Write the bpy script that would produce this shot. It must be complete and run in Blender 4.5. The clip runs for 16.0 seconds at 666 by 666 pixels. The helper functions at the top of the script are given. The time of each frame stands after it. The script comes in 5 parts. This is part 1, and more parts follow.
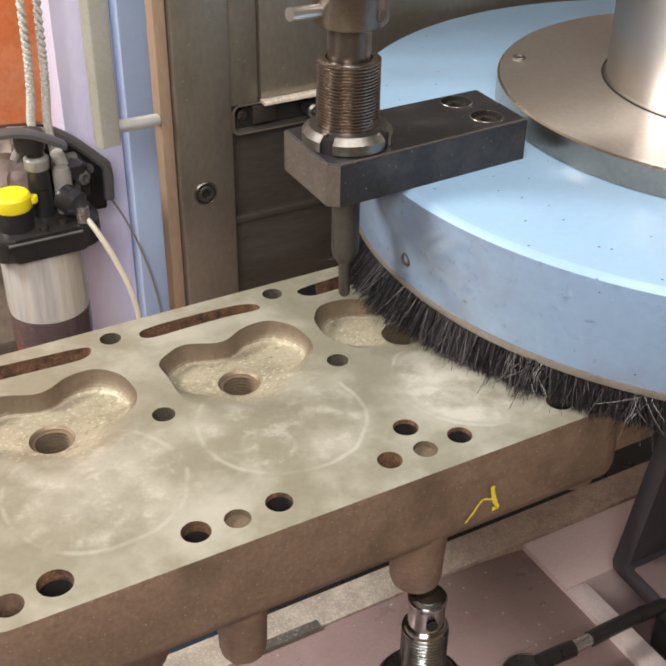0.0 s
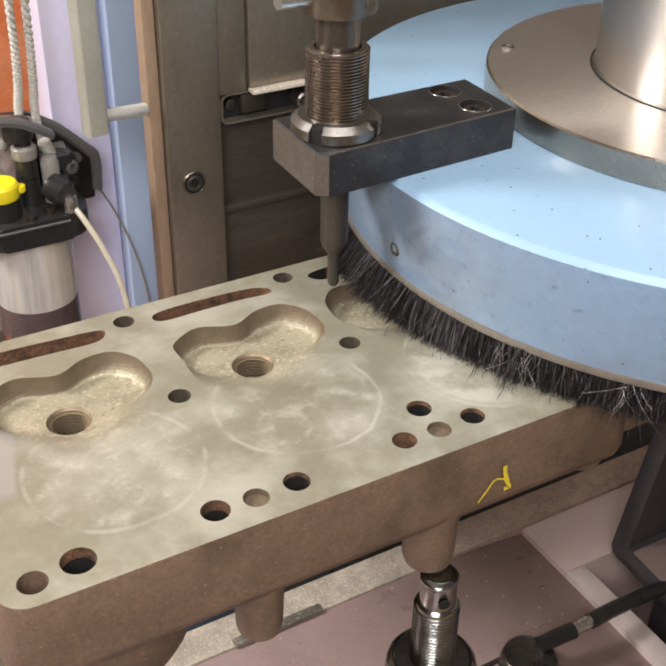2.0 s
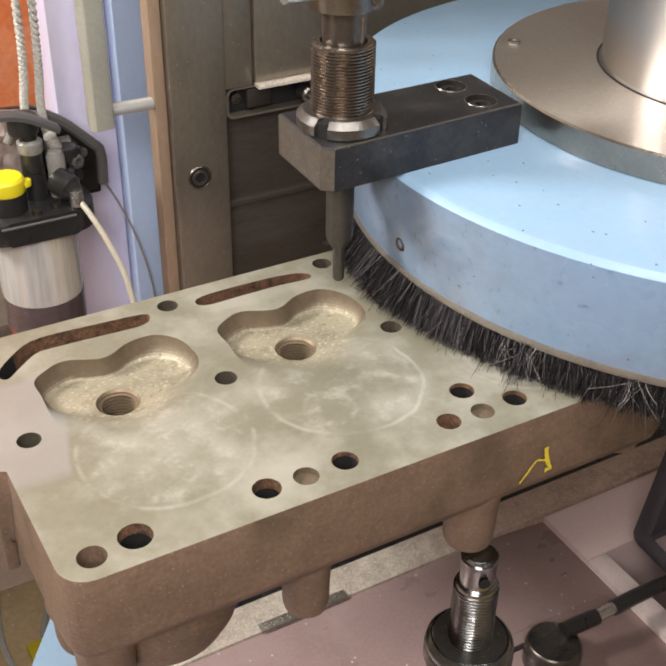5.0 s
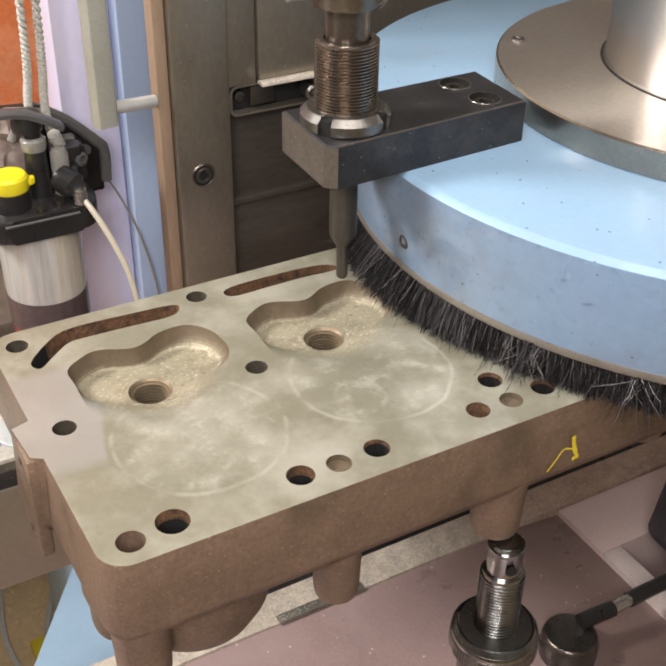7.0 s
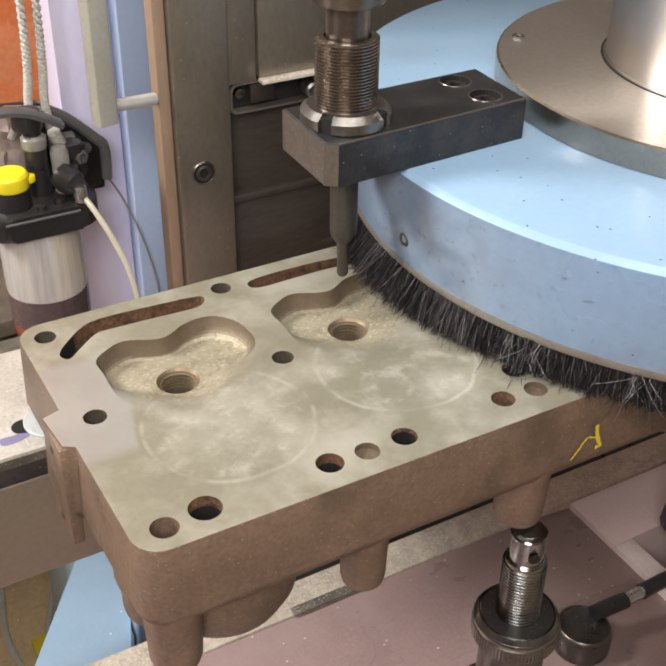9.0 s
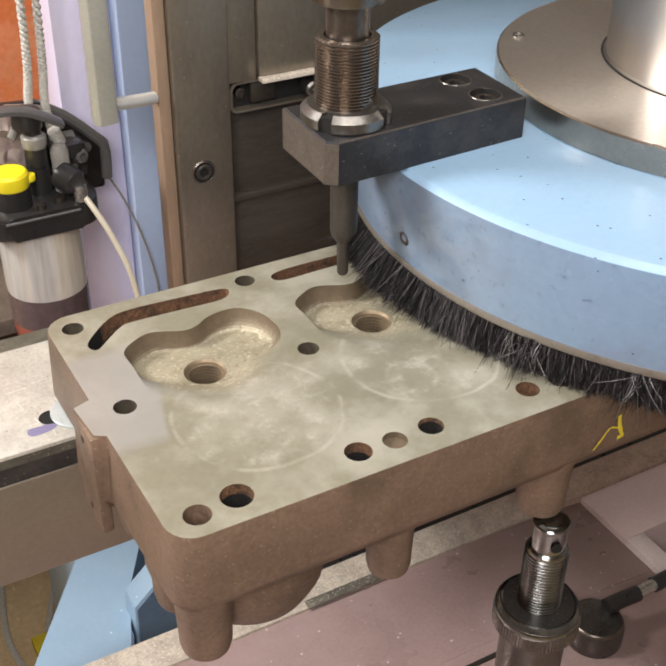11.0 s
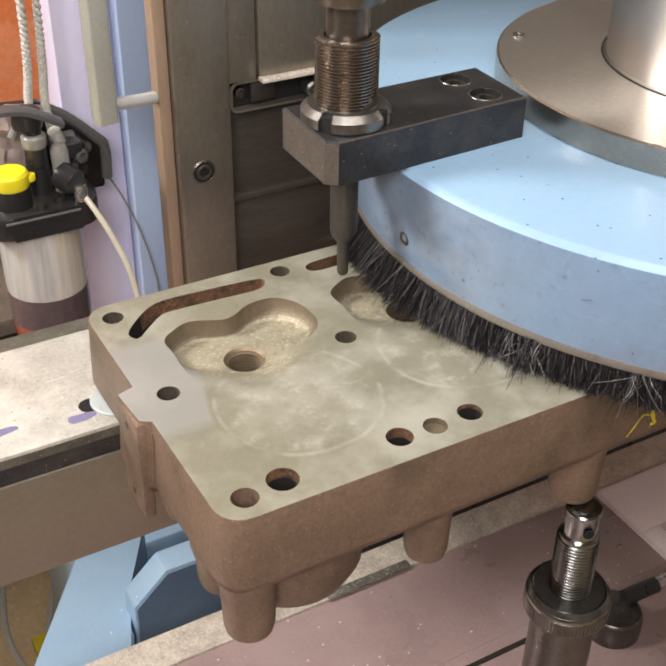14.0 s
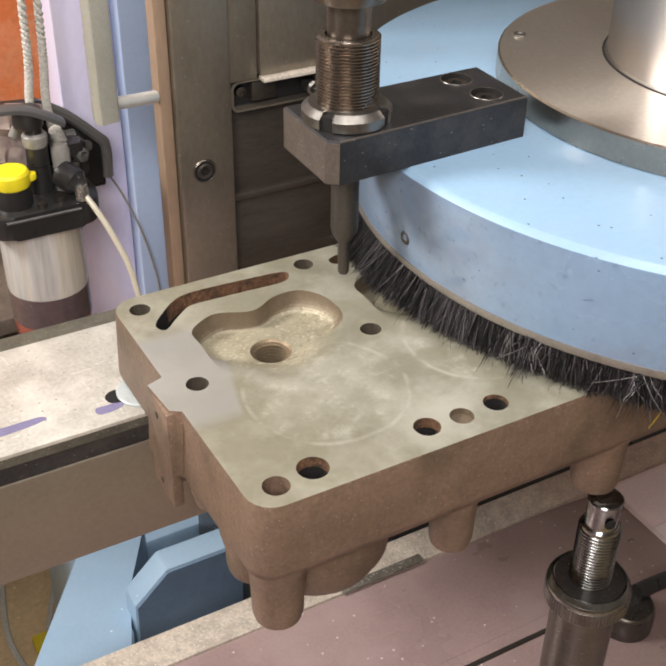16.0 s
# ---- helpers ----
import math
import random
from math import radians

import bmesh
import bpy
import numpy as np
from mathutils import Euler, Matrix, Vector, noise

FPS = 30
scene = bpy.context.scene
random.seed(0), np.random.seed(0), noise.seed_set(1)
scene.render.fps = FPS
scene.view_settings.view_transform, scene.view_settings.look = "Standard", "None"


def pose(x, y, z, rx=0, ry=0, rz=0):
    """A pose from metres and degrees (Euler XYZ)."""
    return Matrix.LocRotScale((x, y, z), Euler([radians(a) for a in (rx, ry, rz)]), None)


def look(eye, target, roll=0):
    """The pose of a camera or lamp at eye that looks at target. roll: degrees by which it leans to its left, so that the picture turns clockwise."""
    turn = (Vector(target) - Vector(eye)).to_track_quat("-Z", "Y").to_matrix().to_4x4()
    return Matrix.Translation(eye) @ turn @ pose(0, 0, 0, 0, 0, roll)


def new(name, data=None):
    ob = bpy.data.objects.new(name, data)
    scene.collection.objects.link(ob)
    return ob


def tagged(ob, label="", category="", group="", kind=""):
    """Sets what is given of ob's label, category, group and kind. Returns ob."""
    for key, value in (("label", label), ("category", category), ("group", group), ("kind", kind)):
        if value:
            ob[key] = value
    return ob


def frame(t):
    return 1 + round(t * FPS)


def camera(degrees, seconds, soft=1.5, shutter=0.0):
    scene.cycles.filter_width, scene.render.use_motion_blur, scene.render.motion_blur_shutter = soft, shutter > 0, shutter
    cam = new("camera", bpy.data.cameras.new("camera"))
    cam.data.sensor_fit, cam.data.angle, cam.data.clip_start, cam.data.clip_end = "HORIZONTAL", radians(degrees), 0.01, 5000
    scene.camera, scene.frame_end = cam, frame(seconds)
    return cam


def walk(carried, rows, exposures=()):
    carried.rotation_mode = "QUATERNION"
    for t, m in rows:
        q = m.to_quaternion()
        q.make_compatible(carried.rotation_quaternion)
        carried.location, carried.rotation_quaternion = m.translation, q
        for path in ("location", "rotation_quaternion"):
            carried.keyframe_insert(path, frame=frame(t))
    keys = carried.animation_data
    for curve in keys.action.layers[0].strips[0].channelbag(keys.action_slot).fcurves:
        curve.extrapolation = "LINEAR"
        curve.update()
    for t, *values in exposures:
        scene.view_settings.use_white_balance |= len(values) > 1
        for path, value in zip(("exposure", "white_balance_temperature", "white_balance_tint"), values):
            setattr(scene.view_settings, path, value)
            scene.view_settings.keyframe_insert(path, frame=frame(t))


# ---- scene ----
cam = camera(34, 16.0, soft=2.3)
walk(cam, [
    (0, pose(0, 0, 0.34, 56.856, -0.682, -29.023)),
    (0.5, pose(0, 0, 0.34, 56.809, -0.748, -28.992)),
    (1, pose(0, 0, 0.34, 56.650, -0.830, -29.086)),
    (1.5, pose(0, 0, 0.34, 56.471, -0.978, -29.369)),
    (2, pose(0, 0, 0.34, 56.320, -0.963, -29.533)),
    (2.5, pose(0, 0, 0.34, 56.274, -0.946, -29.518)),
    (3, pose(0, 0, 0.34, 56.236, -0.994, -29.484)),
    (3.5, pose(0, 0, 0.34, 56.122, -0.920, -29.420)),
    (4, pose(0, 0, 0.34, 56.087, -0.923, -29.371)),
    (6.5, pose(0, 0, 0.34, 55.953, -0.876, -29.056)),
    (7, pose(0, 0, 0.34, 55.921, -0.856, -29.061)),
    (7.5, pose(0, 0, 0.34, 55.897, -0.819, -29.074)),
    (8, pose(0, 0, 0.34, 55.867, -0.824, -29.063)),
    (8.5, pose(0, 0, 0.34, 55.835, -0.783, -29.088)),
    (9, pose(0, 0, 0.34, 55.806, -0.777, -29.076)),
    (11.5, pose(0, 0, 0.34, 55.746, -0.759, -29.077)),
    (12, pose(0, 0, 0.34, 55.749, -0.746, -29.082)),
    (12.5, pose(0, 0, 0.34, 55.742, -0.772, -29.069)),
    (13, pose(0, 0, 0.34, 55.748, -0.773, -29.069)),
    (13.5, pose(0, 0, 0.34, 55.746, -0.785, -29.064)),
    (14, pose(0, 0, 0.34, 55.745, -0.773, -29.067)),
    (14.5, pose(0, 0, 0.34, 55.747, -0.780, -29.065)),
    (15, pose(0, 0, 0.34, 55.748, -0.735, -29.086)),
    (15.5, pose(0, 0, 0.34, 55.749, -0.807, -29.059)),
    (16, pose(0, 0, 0.34, 55.705, -0.812, -28.998)),
])
# travel of the machine table along x, seconds and metres
TRAVEL = [(0, -0.0961), (0.5, -0.0924), (1, -0.0887), (1.5, -0.0852), (2, -0.0813), (2.5, -0.0773), (3, -0.0724), (3.5, -0.0693), (4, -0.0655), (6.5, -0.0463), (7, -0.0421), (7.5, -0.0387), (8, -0.0346), (8.5, -0.0309), (9, -0.0269), (11.5, -0.0076), (12, -0.0038), (12.5, 0.0000), (13, 0.0040), (13.5, 0.0081), (14, 0.0119), (14.5, 0.0158), (15, 0.0197), (15.5, 0.0236), (16, 0.0275)]

# ---- light ----
world = bpy.data.worlds.new("workshop")
scene.world = world
world.use_nodes = True
world.node_tree.nodes["Background"].inputs[0].default_value = (0.9, 0.95, 1.0, 1)
world.node_tree.nodes["Background"].inputs[1].default_value = 0.055
scene.view_settings.exposure = 0.06


def unseen_light(eye, target, sx, sy, watts, colour):
    data = bpy.data.lights.new("unseen_light", "AREA")
    data.shape, data.size, data.size_y, data.energy, data.color = "RECTANGLE", sx, sy, watts, colour
    ob = new("unseen_light", data)
    ob.matrix_world = look(eye, target)
    return ob


# unseen key light, placed from the rod's shadow and the flange highlight
unseen_light((-0.85, 1.08, 0.95), (0.25, 0.45, 0.0), 0.40, 0.3, 26, (1.0, 0.94, 0.89))
# unseen overhead light, assumed
unseen_light((0.15, -0.05, 1.70), (0.25, 0.40, 0.0), 1.4, 0.4, 15.5, (1.0, 0.94, 0.90))
# fill light added to brighten the column and panels, no lamp known there
unseen_light((-0.30, -0.30, 0.74), (0.25, 0.75, -0.08), 0.50, 0.45, 12, (1.0, 0.95, 0.93))


# ---- materials ----
def material(name, base, rough=0.5, metal=0.0, mottling=0.15, scale=40.0, fine=400.0, bump=0.1, bump_scale=None,
             second=None, second_amount=0.0, second_scale=15.0, coat=0.0, speck=None, stretch=None):
    """Node material: base colour, two scales of mottling, a second colour in patches, fine relief."""
    m = bpy.data.materials.new(name)
    m.use_nodes = True
    t = m.node_tree
    b = t.nodes["Principled BSDF"]
    tc = t.nodes.new("ShaderNodeTexCoord")

    source = tc.outputs["Object"]
    if stretch:
        mapping = t.nodes.new("ShaderNodeMapping")
        mapping.inputs["Scale"].default_value = stretch
        t.links.new(source, mapping.inputs["Vector"])
        source = mapping.outputs["Vector"]

    def noise_node(s, detail=4.0, roughness=0.6):
        n = t.nodes.new("ShaderNodeTexNoise")
        n.inputs["Scale"].default_value, n.inputs["Detail"].default_value = s, detail
        n.inputs["Roughness"].default_value = roughness
        t.links.new(source, n.inputs["Vector"])
        return n

    big, small = noise_node(scale), noise_node(fine, 3.0)
    add = t.nodes.new("ShaderNodeMath")
    add.operation = "ADD"
    t.links.new(big.outputs["Fac"], add.inputs[0])
    t.links.new(small.outputs["Fac"], add.inputs[1])
    ramp = t.nodes.new("ShaderNodeMapRange")
    ramp.inputs["From Min"].default_value, ramp.inputs["From Max"].default_value = 0.6, 1.4
    ramp.inputs["To Min"].default_value, ramp.inputs["To Max"].default_value = 1.0 - mottling, 1.0 + mottling
    t.links.new(add.outputs[0], ramp.inputs["Value"])
    mul = t.nodes.new("ShaderNodeVectorMath")
    mul.operation = "SCALE"
    mul.inputs[0].default_value = base
    t.links.new(ramp.outputs["Result"], mul.inputs["Scale"])
    colour = mul.outputs["Vector"]
    if second:
        patch = noise_node(second_scale, 6.0, 0.65)
        sharp = t.nodes.new("ShaderNodeMapRange")
        sharp.inputs["From Min"].default_value, sharp.inputs["From Max"].default_value = 0.48, 0.7
        sharp.inputs["To Max"].default_value = second_amount
        t.links.new(patch.outputs["Fac"], sharp.inputs["Value"])
        mix = t.nodes.new("ShaderNodeMix")
        mix.data_type = "RGBA"
        mix.inputs["B"].default_value = (*second, 1)
        t.links.new(sharp.outputs["Result"], mix.inputs["Factor"])
        t.links.new(colour, mix.inputs["A"])
        colour = mix.outputs["Result"]
    if speck:
        dots = t.nodes.new("ShaderNodeTexVoronoi")
        dots.inputs["Scale"].default_value = speck[1]
        t.links.new(tc.outputs["Object"], dots.inputs["Vector"])
        less = t.nodes.new("ShaderNodeMath")
        less.operation = "LESS_THAN"
        less.inputs[1].default_value = speck[2]
        t.links.new(dots.outputs["Distance"], less.inputs[0])
        mix = t.nodes.new("ShaderNodeMix")
        mix.data_type = "RGBA"
        mix.inputs["B"].default_value = (*speck[0], 1)
        t.links.new(less.outputs[0], mix.inputs["Factor"])
        t.links.new(colour, mix.inputs["A"])
        colour = mix.outputs["Result"]
    t.links.new(colour, b.inputs["Base Color"])
    rr = t.nodes.new("ShaderNodeMapRange")
    rr.inputs["To Min"].default_value, rr.inputs["To Max"].default_value = max(rough - 0.1, 0.03), min(rough + 0.1, 1)
    t.links.new(big.outputs["Fac"], rr.inputs["Value"])
    t.links.new(rr.outputs["Result"], b.inputs["Roughness"])
    b.inputs["Metallic"].default_value = metal
    b.inputs["Coat Weight"].default_value = coat
    if bump:
        rel = noise_node(bump_scale or fine, 4.0)
        bn = t.nodes.new("ShaderNodeBump")
        bn.inputs["Strength"].default_value, bn.inputs["Distance"].default_value = bump, 0.001
        t.links.new(rel.outputs["Fac"], bn.inputs["Height"])
        t.links.new(bn.outputs["Normal"], b.inputs["Normal"])
    return m




def deck_material(name):
    """Ground deck: pale rings left by the bores, smears inside them and a fresh ground patch near the end."""
    m = material(name, (0.280, 0.266, 0.194), 0.46, 0.3, 0.10, 25, 260, 0.04, 700, (0.42, 0.40, 0.33), 0.55, 28)
    t = m.node_tree
    b = t.nodes["Principled BSDF"]
    link = b.inputs["Base Color"].links[0]
    colour = link.from_socket
    tc = t.nodes.new("ShaderNodeTexCoord")

    def math_node(op, a, c=None, clamp=False):
        n = t.nodes.new("ShaderNodeMath")
        n.operation, n.use_clamp = op, clamp
        for i, v in enumerate((a, c)):
            if v is None:
                continue
            if isinstance(v, (int, float)):
                n.inputs[i].default_value = v
            else:
                t.links.new(v, n.inputs[i])
        return n.outputs[0]

    def ranged(v, a, c, lo, hi):
        n = t.nodes.new("ShaderNodeMapRange")
        n.interpolation_type = "SMOOTHSTEP"
        for key, val in (("From Min", a), ("From Max", c), ("To Min", lo), ("To Max", hi)):
            n.inputs[key].default_value = val
        t.links.new(v, n.inputs["Value"])
        return n.outputs["Result"]

    def noisy(scale, detail, rough):
        n = t.nodes.new("ShaderNodeTexNoise")
        n.inputs["Scale"].default_value, n.inputs["Detail"].default_value, n.inputs["Roughness"].default_value = scale, detail, rough
        t.links.new(tc.outputs["Object"], n.inputs["Vector"])
        return n

    warp = noisy(35, 3, 0.5)
    sub = t.nodes.new("ShaderNodeVectorMath")
    sub.operation = "MULTIPLY_ADD"
    sub.inputs[1].default_value = (0.006, 0.006, 0)
    t.links.new(warp.outputs["Color"], sub.inputs[0])
    t.links.new(tc.outputs["Object"], sub.inputs[2])
    patches = ranged(noisy(38, 5, 0.6).outputs["Fac"], 0.38, 0.62, 0.0, 1.0)
    smears = ranged(noisy(85, 7, 0.72).outputs["Fac"], 0.49, 0.68, 0.0, 1.0)
    streaks = ranged(noisy(22, 6, 0.6).outputs["Fac"], 0.42, 0.68, 0.0, 0.45)
    total = streaks
    for cx, cy, rad, dusty in ((0.1905, 0.3905, 0.0430, 0.10), (0.2905, 0.3960, 0.0430, 0.04), (0.3975, 0.3820, 0.0430, 0.55), (0.2750, 0.3795, 0.0135, 0.05)):
        dist = t.nodes.new("ShaderNodeVectorMath")
        dist.operation = "DISTANCE"
        dist.inputs[1].default_value = (cx - 0.29 + 0.003, cy - 0.42 + 0.003, 0.048)
        t.links.new(sub.outputs["Vector"], dist.inputs[0])
        d = dist.outputs["Value"]
        off = math_node("ABSOLUTE", math_node("SUBTRACT", d, rad))
        ring = math_node("MULTIPLY", ranged(off, 0.0001, 0.0021, 1.0, 0.0), math_node("MULTIPLY", patches, 0.42 if rad > 0.02 else 0.16))
        dust = math_node("ADD", math_node("MULTIPLY", smears, 0.34 if rad > 0.02 else 0.12), math_node("MULTIPLY", patches, dusty))
        inside = math_node("MULTIPLY", ranged(d, rad * 0.84, rad * 1.02, 1.0, 0.0), dust)
        total = math_node("ADD", total, math_node("ADD", ring, inside))
    mix = t.nodes.new("ShaderNodeMix")
    mix.data_type = "RGBA"
    mix.inputs["B"].default_value = (0.60, 0.585, 0.50, 1)
    t.links.new(math_node("MINIMUM", total, 0.8), mix.inputs["Factor"])
    t.links.new(colour, mix.inputs["A"])
    xyz = t.nodes.new("ShaderNodeSeparateXYZ")
    t.links.new(sub.outputs["Vector"], xyz.inputs[0])
    px = ranged(math_node("ADD", xyz.outputs["X"], math_node("MULTIPLY", xyz.outputs["Y"], -0.28)), -0.1385, -0.1350, 1.0, 0.0)
    py = math_node("MULTIPLY", ranged(xyz.outputs["Y"], -0.030, -0.017, 0.0, 1.0), ranged(xyz.outputs["Y"], 0.052, 0.064, 1.0, 0.0))
    patch = math_node("MULTIPLY", px, py)
    # ground patch greyed: its reflection of the lilac panel is put into the colour
    fresh = t.nodes.new("ShaderNodeMix")
    fresh.data_type = "RGBA"
    fresh.inputs["B"].default_value = (0.385, 0.380, 0.362, 1)
    t.links.new(math_node("MULTIPLY", patch, 0.7), fresh.inputs["Factor"])
    t.links.new(mix.outputs["Result"], fresh.inputs["A"])
    t.links.new(fresh.outputs["Result"], b.inputs["Base Color"])
    rough = b.inputs["Roughness"].links[0].from_socket
    t.links.new(math_node("SUBTRACT", rough, math_node("MULTIPLY", patch, 0.14)), b.inputs["Roughness"])
    return m


def chamber_material():
    """The ground deck runs down into bead-blasted bright iron on the bowl's floor, with a brown cast wall where it is steep."""
    m = deck_material("chamber_iron")
    t = m.node_tree
    b = t.nodes["Principled BSDF"]
    deck = b.inputs["Base Color"].links[0].from_socket
    deck_rough = b.inputs["Roughness"].links[0].from_socket
    tc = t.nodes.new("ShaderNodeTexCoord")
    geo = t.nodes.new("ShaderNodeNewGeometry")

    def noisy(scale, detail, rough):
        n = t.nodes.new("ShaderNodeTexNoise")
        n.inputs["Scale"].default_value, n.inputs["Detail"].default_value, n.inputs["Roughness"].default_value = scale, detail, rough
        t.links.new(tc.outputs["Object"], n.inputs["Vector"])
        return n.outputs["Fac"]

    def ranged(v, a, c, lo, hi):
        n = t.nodes.new("ShaderNodeMapRange")
        n.interpolation_type = "SMOOTHSTEP"
        for key, val in (("From Min", a), ("From Max", c), ("To Min", lo), ("To Max", hi)):
            n.inputs[key].default_value = val
        t.links.new(v, n.inputs["Value"])
        return n.outputs["Result"]

    def mixed(factor, low, high):
        n = t.nodes.new("ShaderNodeMix")
        n.data_type = "RGBA"
        for key, val in (("A", low), ("B", high)):
            if isinstance(val, tuple):
                n.inputs[key].default_value = (*val, 1)
            else:
                t.links.new(val, n.inputs[key])
        t.links.new(factor, n.inputs["Factor"])
        return n.outputs["Result"]

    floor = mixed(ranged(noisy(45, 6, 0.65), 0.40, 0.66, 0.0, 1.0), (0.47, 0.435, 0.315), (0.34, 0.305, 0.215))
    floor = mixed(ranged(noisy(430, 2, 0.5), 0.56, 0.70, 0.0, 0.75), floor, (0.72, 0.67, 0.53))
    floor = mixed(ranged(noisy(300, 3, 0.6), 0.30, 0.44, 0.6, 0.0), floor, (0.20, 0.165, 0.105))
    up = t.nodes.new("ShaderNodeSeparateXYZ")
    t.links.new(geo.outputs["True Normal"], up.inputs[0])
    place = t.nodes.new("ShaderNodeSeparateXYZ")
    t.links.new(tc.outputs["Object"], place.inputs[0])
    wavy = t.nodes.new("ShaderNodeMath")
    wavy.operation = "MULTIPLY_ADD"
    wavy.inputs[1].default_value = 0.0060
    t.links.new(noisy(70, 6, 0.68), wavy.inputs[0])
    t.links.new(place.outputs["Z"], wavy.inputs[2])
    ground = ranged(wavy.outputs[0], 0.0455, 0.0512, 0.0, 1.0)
    # brown of the cast wall, with the wall's shade also put into its colour
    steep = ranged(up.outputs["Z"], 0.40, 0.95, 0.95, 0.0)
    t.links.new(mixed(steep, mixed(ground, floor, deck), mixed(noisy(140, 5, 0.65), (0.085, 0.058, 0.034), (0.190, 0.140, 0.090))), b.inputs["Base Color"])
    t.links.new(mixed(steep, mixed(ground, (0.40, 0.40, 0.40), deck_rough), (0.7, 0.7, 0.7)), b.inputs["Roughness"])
    for n in t.nodes:
        if n.type == "BUMP":
            n.inputs["Distance"].default_value = 0.0008
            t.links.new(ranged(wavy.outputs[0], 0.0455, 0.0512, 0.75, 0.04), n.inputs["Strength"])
        if n.type == "TEX_NOISE" and abs(n.inputs["Scale"].default_value - 700) < 1:
            n.inputs["Scale"].default_value = 480
    b.inputs["Metallic"].default_value = 0.35
    return m


DECK = deck_material("ground_deck")
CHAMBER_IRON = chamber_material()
CAST_IRON = material("cast_iron", (0.186, 0.124, 0.086), 0.50, 0.15, 0.34, 30, 420, 0.5, 380, (0.085, 0.062, 0.039), 0.9, 20, 0.0, ((0.34, 0.27, 0.205), 280, 0.10))
RUST = material("rust", (0.135, 0.068, 0.034), 0.88, 0.0, 0.8, 260, 900, 1.0, 420, (0.030, 0.020, 0.013), 0.95, 150)
# dark brown that puts the shade inside bores and small holes into the colour
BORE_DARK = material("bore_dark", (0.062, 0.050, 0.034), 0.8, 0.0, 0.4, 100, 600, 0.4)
# near black that puts the shade deep in holes and recesses into the colour
PITCH_DARK = material("recess_shade", (0.008, 0.007, 0.006), 0.9, 0.0, 0.3, 100, 600, 0.3)
PLUG_IRON = material("core_plug_iron", (0.155, 0.118, 0.078), 0.6, 0.2, 0.3, 120, 700, 0.4)
THREAD = material("thread_steel", (0.23, 0.175, 0.112), 0.5, 0.5, 0.3, 100, 600, 0.2)
STEEL = material("machined_steel", (0.66, 0.63, 0.61), 0.32, 1.0, 0.04, 20, 400, 0.0)
FLANGE_STEEL = material("flange_steel", (0.66, 0.61, 0.55), 0.46, 0.9, 0.12, 9, 300, 0.04, 90, (0.54, 0.48, 0.44), 0.55, 7, 0.0, ((0.85, 0.83, 0.78), 85, 0.05))
FLANGE_EDGE = material("polished_edge_steel", (0.46, 0.40, 0.335), 0.27, 1.0, 0.14, 16, 300, 0.0)


def turned_on_lathe(m, amount):
    """Fine turning lines round the axis draw the gloss out along it."""
    t = m.node_tree
    b = t.nodes["Principled BSDF"]
    tangent = t.nodes.new("ShaderNodeTangent")
    tangent.direction_type, tangent.axis = "RADIAL", "Z"
    t.links.new(tangent.outputs["Tangent"], b.inputs["Tangent"])
    b.inputs["Anisotropic"].default_value, b.inputs["Anisotropic Rotation"].default_value = amount, 0.25


turned_on_lathe(STEEL, 0.8)
turned_on_lathe(FLANGE_STEEL, 0.75)
DARK_STEEL = material("dark_steel", (0.078, 0.069, 0.062), 0.45, 0.6, 0.25, 30, 500, 0.15, 500, (0.12, 0.105, 0.092), 0.5, 40)
BLACKENED = material("blackened_steel", (0.034, 0.034, 0.037), 0.38, 0.4, 0.35, 40, 500, 0.25, 500, (0.085, 0.076, 0.068), 0.6, 50, 0.0, ((0.34, 0.31, 0.27), 230, 0.075))
SLEEVE = material("sleeve_steel", (0.165, 0.142, 0.122), 0.32, 0.9, 0.25, 40, 500, 0.1)
THREAD_STEEL = material("bright_thread_steel", (0.33, 0.285, 0.245), 0.26, 0.95, 0.2, 40, 500, 0.05)
BRIGHT = material("bright_steel", (0.62, 0.60, 0.56), 0.28, 0.9, 0.12, 40, 500, 0.08)
BLUE = material("blue_enamel", (0.285, 0.445, 0.615), 0.40, 0.0, 0.06, 14, 220, 0.08, 160, (0.31, 0.39, 0.52), 0.45, 20, 0.2, ((0.05, 0.06, 0.08), 85, 0.055))
# darker copy of the guard's blue: the skirt's shade is put into the colour
BLUE_SKIRT = material("smudged_shaded_blue", (0.205, 0.305, 0.445), 0.30, 0.0, 0.08, 14, 220, 0.08, 160, (0.17, 0.20, 0.26), 0.7, 13, 0.5, ((0.05, 0.055, 0.07), 75, 0.06))


